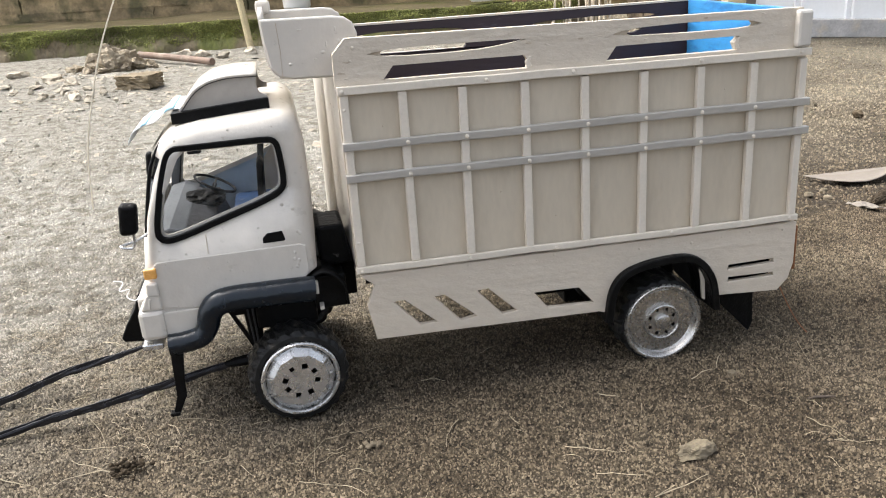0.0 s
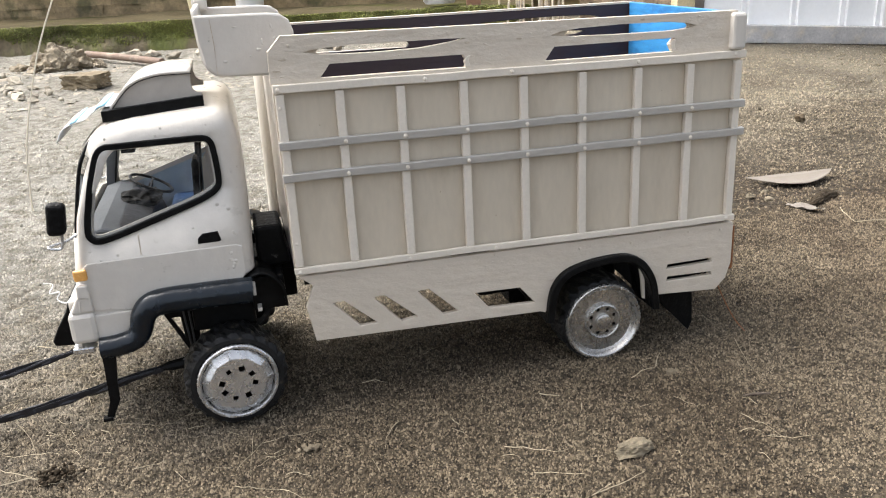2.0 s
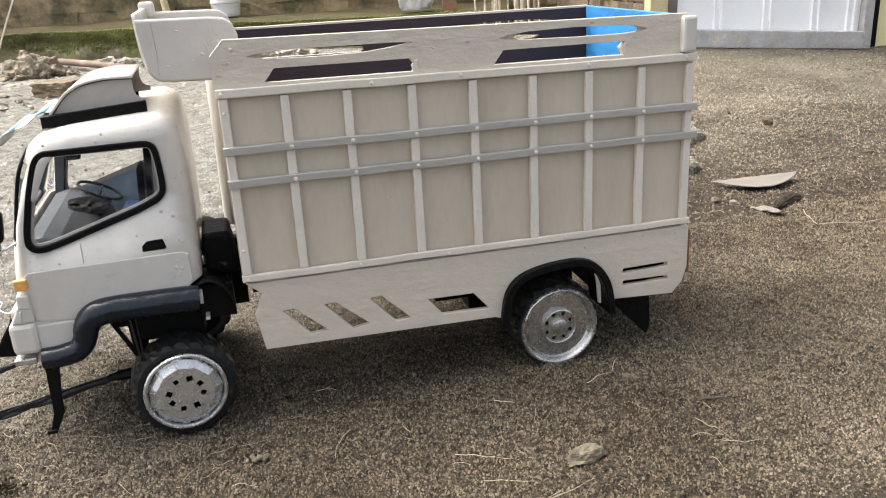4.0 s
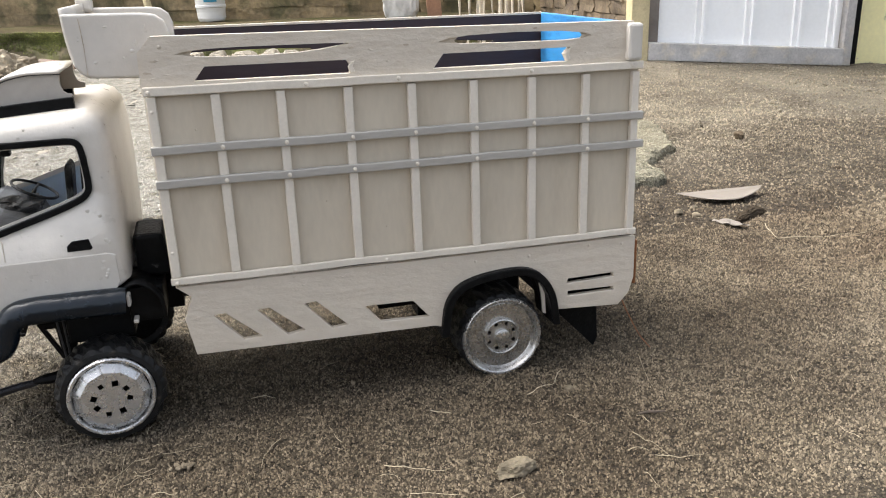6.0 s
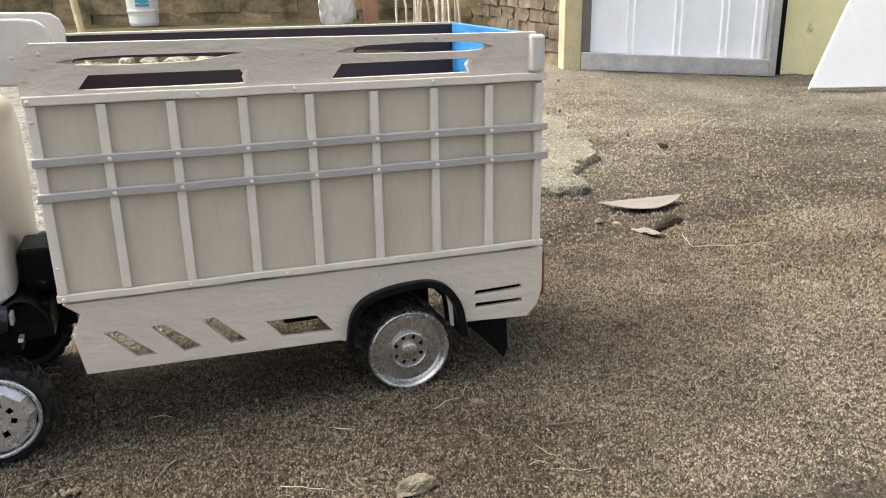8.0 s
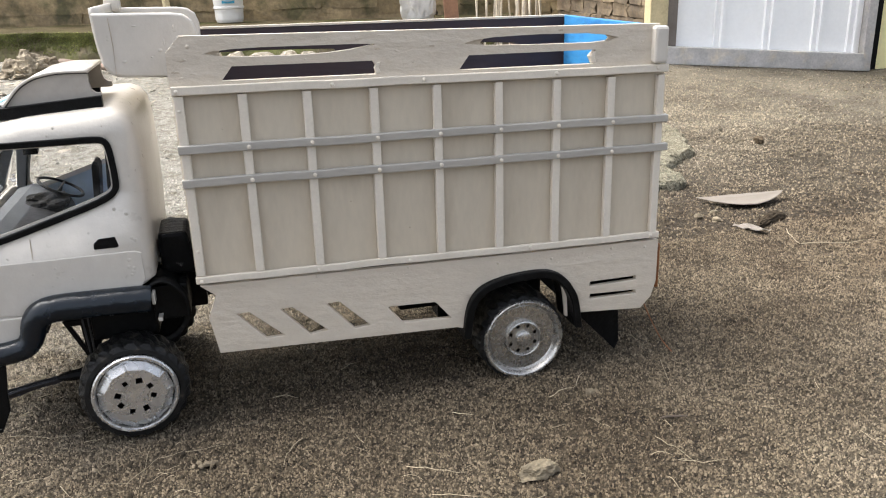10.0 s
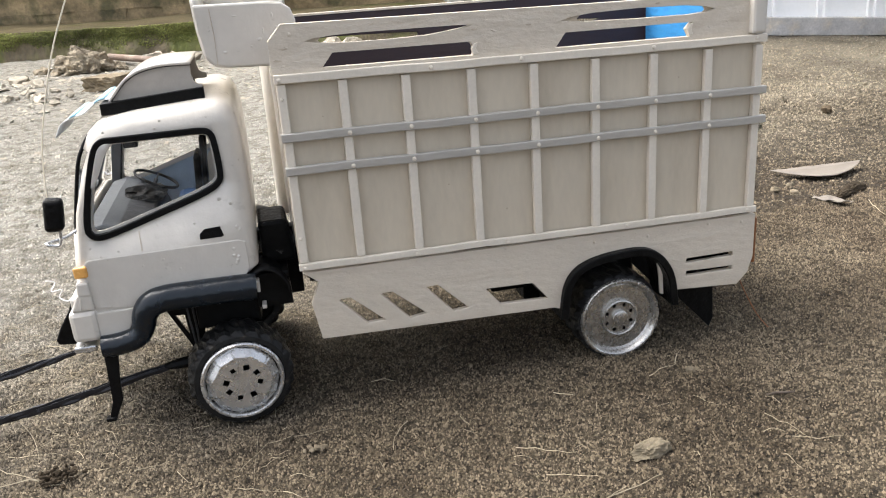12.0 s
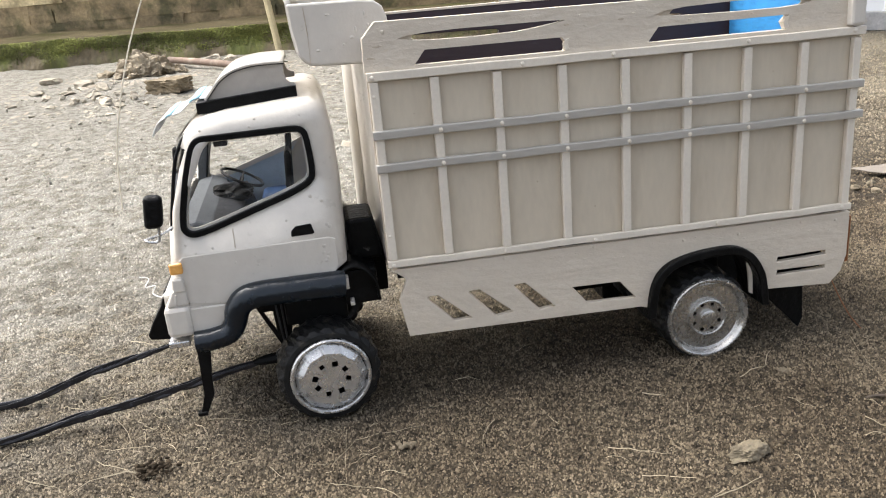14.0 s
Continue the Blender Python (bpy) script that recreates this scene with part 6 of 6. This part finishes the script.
# ---------------------------------------------------------------- small things on the soil
def build_near_things():
    # dry leaf curled up along one edge
    bm = bmesh.new()
    rows = []
    for i in range(25):
        t = i / 24
        w = 1.13 * math.sin(math.pi * t ** 1.25) ** 0.8 * (1 - 0.15 * t)
        base = Vector((1.196, 1.712, -0.012)).lerp(Vector((1.398, 1.668, -0.002)), t)
        rim = base + Vector((-0.022 * w, -0.066 * w, -0.006 * w))
        rows.append([bm.verts.new(base.lerp(rim, v) + Vector((0, 0, -0.004 * w * math.sin(math.pi * v) + 0.0015 * noise.noise(Vector((t * 9, v * 3, 0)))))) for v in (0, 0.2, 0.4, 0.6, 0.8, 1.0)])
    for p, q in zip(rows, rows[1:]):
        for k in range(5):
            bm.faces.new((p[k], p[k + 1], q[k + 1], q[k]))
    bmesh.ops.remove_doubles(bm, verts=bm.verts, dist=1e-5)
    leaf = solo("dry_leaf", bm, LEAF, "large dry curled beige leaf lying on the soil", "leaf", smooth=True)
    so = leaf.modifiers.new("thick", "SOLIDIFY")
    so.thickness = 0.0012
    part("leaf_stalk", tube(curve_pts([(1.190, 1.706, -0.014), (1.166, 1.712, -0.018), (1.138, 1.722, -0.023)], 4), 0.0008, 6), DEAD_TWIG, leaf, smooth=True)
    solo("twig", tube([(0.636, 0.868, -0.0275), (0.648, 0.867, -0.0262), (0.659, 0.864, -0.0265), (0.671, 0.862, -0.0270)], [0.0013, 0.0017, 0.0016, 0.0010], 7), DEAD_TWIG, "short dark brown twig on the soil", "twig", smooth=True)
    solo("dark_dropping", rock((1.262, 1.522, -0.020), (0.110, 0.032, 0.028), 12, 4, 0.60, 0.48), DARK_CLOD, "dark rough lump of dried dung on the soil", "clod")
    bm = bmesh.new()
    grid = []
    for i in range(8):
        row = []
        for j in range(5):
            u, v = i / 7 - 0.5, (j / 4 - 0.5) * (1 - 1.2 * (i / 7 - 0.5) ** 2)
            jag = 0.007 * noise.noise(Vector((i * 1.7, j * 1.3, 4.0))) if i in (0, 7) or j in (0, 4) else 0
            row.append(bm.verts.new((1.190 + 0.040 * u - 0.016 * v + jag, 1.484 - 0.026 * u + 0.050 * v + jag, -0.019 + 0.007 * noise.noise(Vector((u * 4, v * 5, 2.0))) + 0.012 * v * v)))
        grid.append(row)
    for p, q in zip(grid, grid[1:]):
        for k in range(4):
            bm.faces.new((p[k], p[k + 1], q[k + 1], q[k]))
    scrap = solo("leaf_scrap", bm, LEAF, "torn crumpled scrap of pale dry leaf", "leaf")
    thick = scrap.modifiers.new("thick", "SOLIDIFY")
    thick.thickness = 0.001
    solo("field_stone", rock((0.446, 0.800, -0.024), (0.050, 0.025, 0.022), 33, 5, 0.38, 0.20, 3), STONE, "rough buff stone half sunk in the soil", "stone")
    rnd = random.Random(12)
    lumps = bmesh.new()
    for k in range(14):
        add(lumps, rock((0.078 + rnd.gauss(0, 0.0065), 0.933 + rnd.gauss(0, 0.004), -0.028 + abs(rnd.gauss(0, 0.002))), (rnd.uniform(0.004, 0.009), rnd.uniform(0.004, 0.008), rnd.uniform(0.004, 0.007)), 340 + k, 2, 0.6))
    solo("small_stone", lumps, RUBBLE, "small knobbly pale stone on the soil", "stone")
    solo("small_stone", rock((0.580, 0.955, -0.027), (0.015, 0.012, 0.010), 36, 3, 0.6, 0.9), STONE, "small knobbly pale stone on the soil", "stone")
    clod = bmesh.new()
    for k in range(70):
        add(clod, rock((-0.213 + rnd.gauss(0, 0.012), 0.972 + rnd.gauss(0, 0.008), -0.029 + abs(rnd.gauss(0, 0.004))), (rnd.uniform(0.003, 0.008), rnd.uniform(0.003, 0.007), rnd.uniform(0.003, 0.006)), 300 + k, 2, 0.6))
    solo("dark_clod", clod, DARK_CLOD, "crumbly dark clod of soil", "clod")
    solo("dark_clod", rock((1.690, 2.180, 0.000), (0.024, 0.026, 0.028), 40, 3, 0.6), BROWN_CLOD, "crumbly brown clod of soil", "clod")
    solo("flat_stone", rock((1.717, 1.79, -0.020), (0.042, 0.022, 0.012), 42, 3, 0.6), DARK_CLOD, "flat dark crumbly stone on the soil", "stone")
    for k, (x, y) in enumerate(((1.135, 1.60), (1.165, 1.575), (1.19, 1.625), (1.62, 1.52), (1.95, 2.35), (1.42, 2.30), (2.2, 2.7), (0.95, 1.95))):
        solo("soil_crumb", rock((x, y, ground_z(x, y) + 0.003), (0.02, 0.017, 0.013), 50 + k, 2, 0.6), STONE, "small pale crumb of dried soil", "stone", "crumbs round the leaf")
    # slab of caked mud with a broken edge
    bm = bmesh.new()
    edge = [(0.78, 1.88), (1.00, 1.84), (1.165, 1.832), (1.272, 1.872), (1.280, 1.96), (1.325, 2.03), (1.415, 2.10), (1.50, 2.27), (1.58, 2.55), (1.62, 3.0), (1.25, 3.3), (0.80, 3.1), (0.62, 2.5)]
    line = curve_pts([(x, y, 0) for x, y in edge] + [(edge[0][0], edge[0][1], 0)], 30)[:-1]
    line = [Vector((p.x + 0.035 * noise.noise(p * 8) + 0.02 * noise.noise(p * 25), p.y + 0.035 * noise.noise(p * 8 + Vector((3, 3, 3))) + 0.02 * noise.noise(p * 25 + Vector((3, 3, 3))), 0)) for p in line]
    mid = Vector((1.1, 2.5, 0))
    rings = [[bm.verts.new((p.x + 0.012 * noise.noise(p * 40), p.y + 0.012 * noise.noise(p * 40 + Vector((5, 5, 5))), ground_z(p.x, p.y) - 0.012)) for p in line]]
    for f in (0.0, 0.012, 0.03, 0.055, 0.085, 0.12, 0.16, 0.21, 0.27, 0.35, 0.45, 0.6, 0.8):
        ring = []
        for p in line:
            q = p.lerp(mid, f)
            lump = 0.006 * noise.noise(q * 14) + 0.005 * noise.noise(q * 38) + 0.003 * noise.noise(q * 85)
            ring.append(bm.verts.new((q.x, q.y, ground_z(q.x, q.y) + (0.013 if f == 0 else 0.022) - 0.016 * f + lump)))
        rings.append(ring)
    n = len(line)
    for r0, r1 in zip(rings, rings[1:]):
        for k in range(n):
            bm.faces.new((r0[k], r0[(k + 1) % n], r1[(k + 1) % n], r1[k]))
    c = bm.verts.new((mid.x, mid.y, ground_z(mid.x, mid.y)))
    for k in range(n):
        bm.faces.new((rings[-1][k], rings[-1][(k + 1) % n], c))
    solo("mud_slab", bm, MUD, "slab of pale greenish caked mud with a broken edge", "mud", smooth=True)


build_ground()
build_ledge()
build_door()
build_truck()
build_far_things()
build_near_things()
build_grains()
build_straw()
build_back_wall()
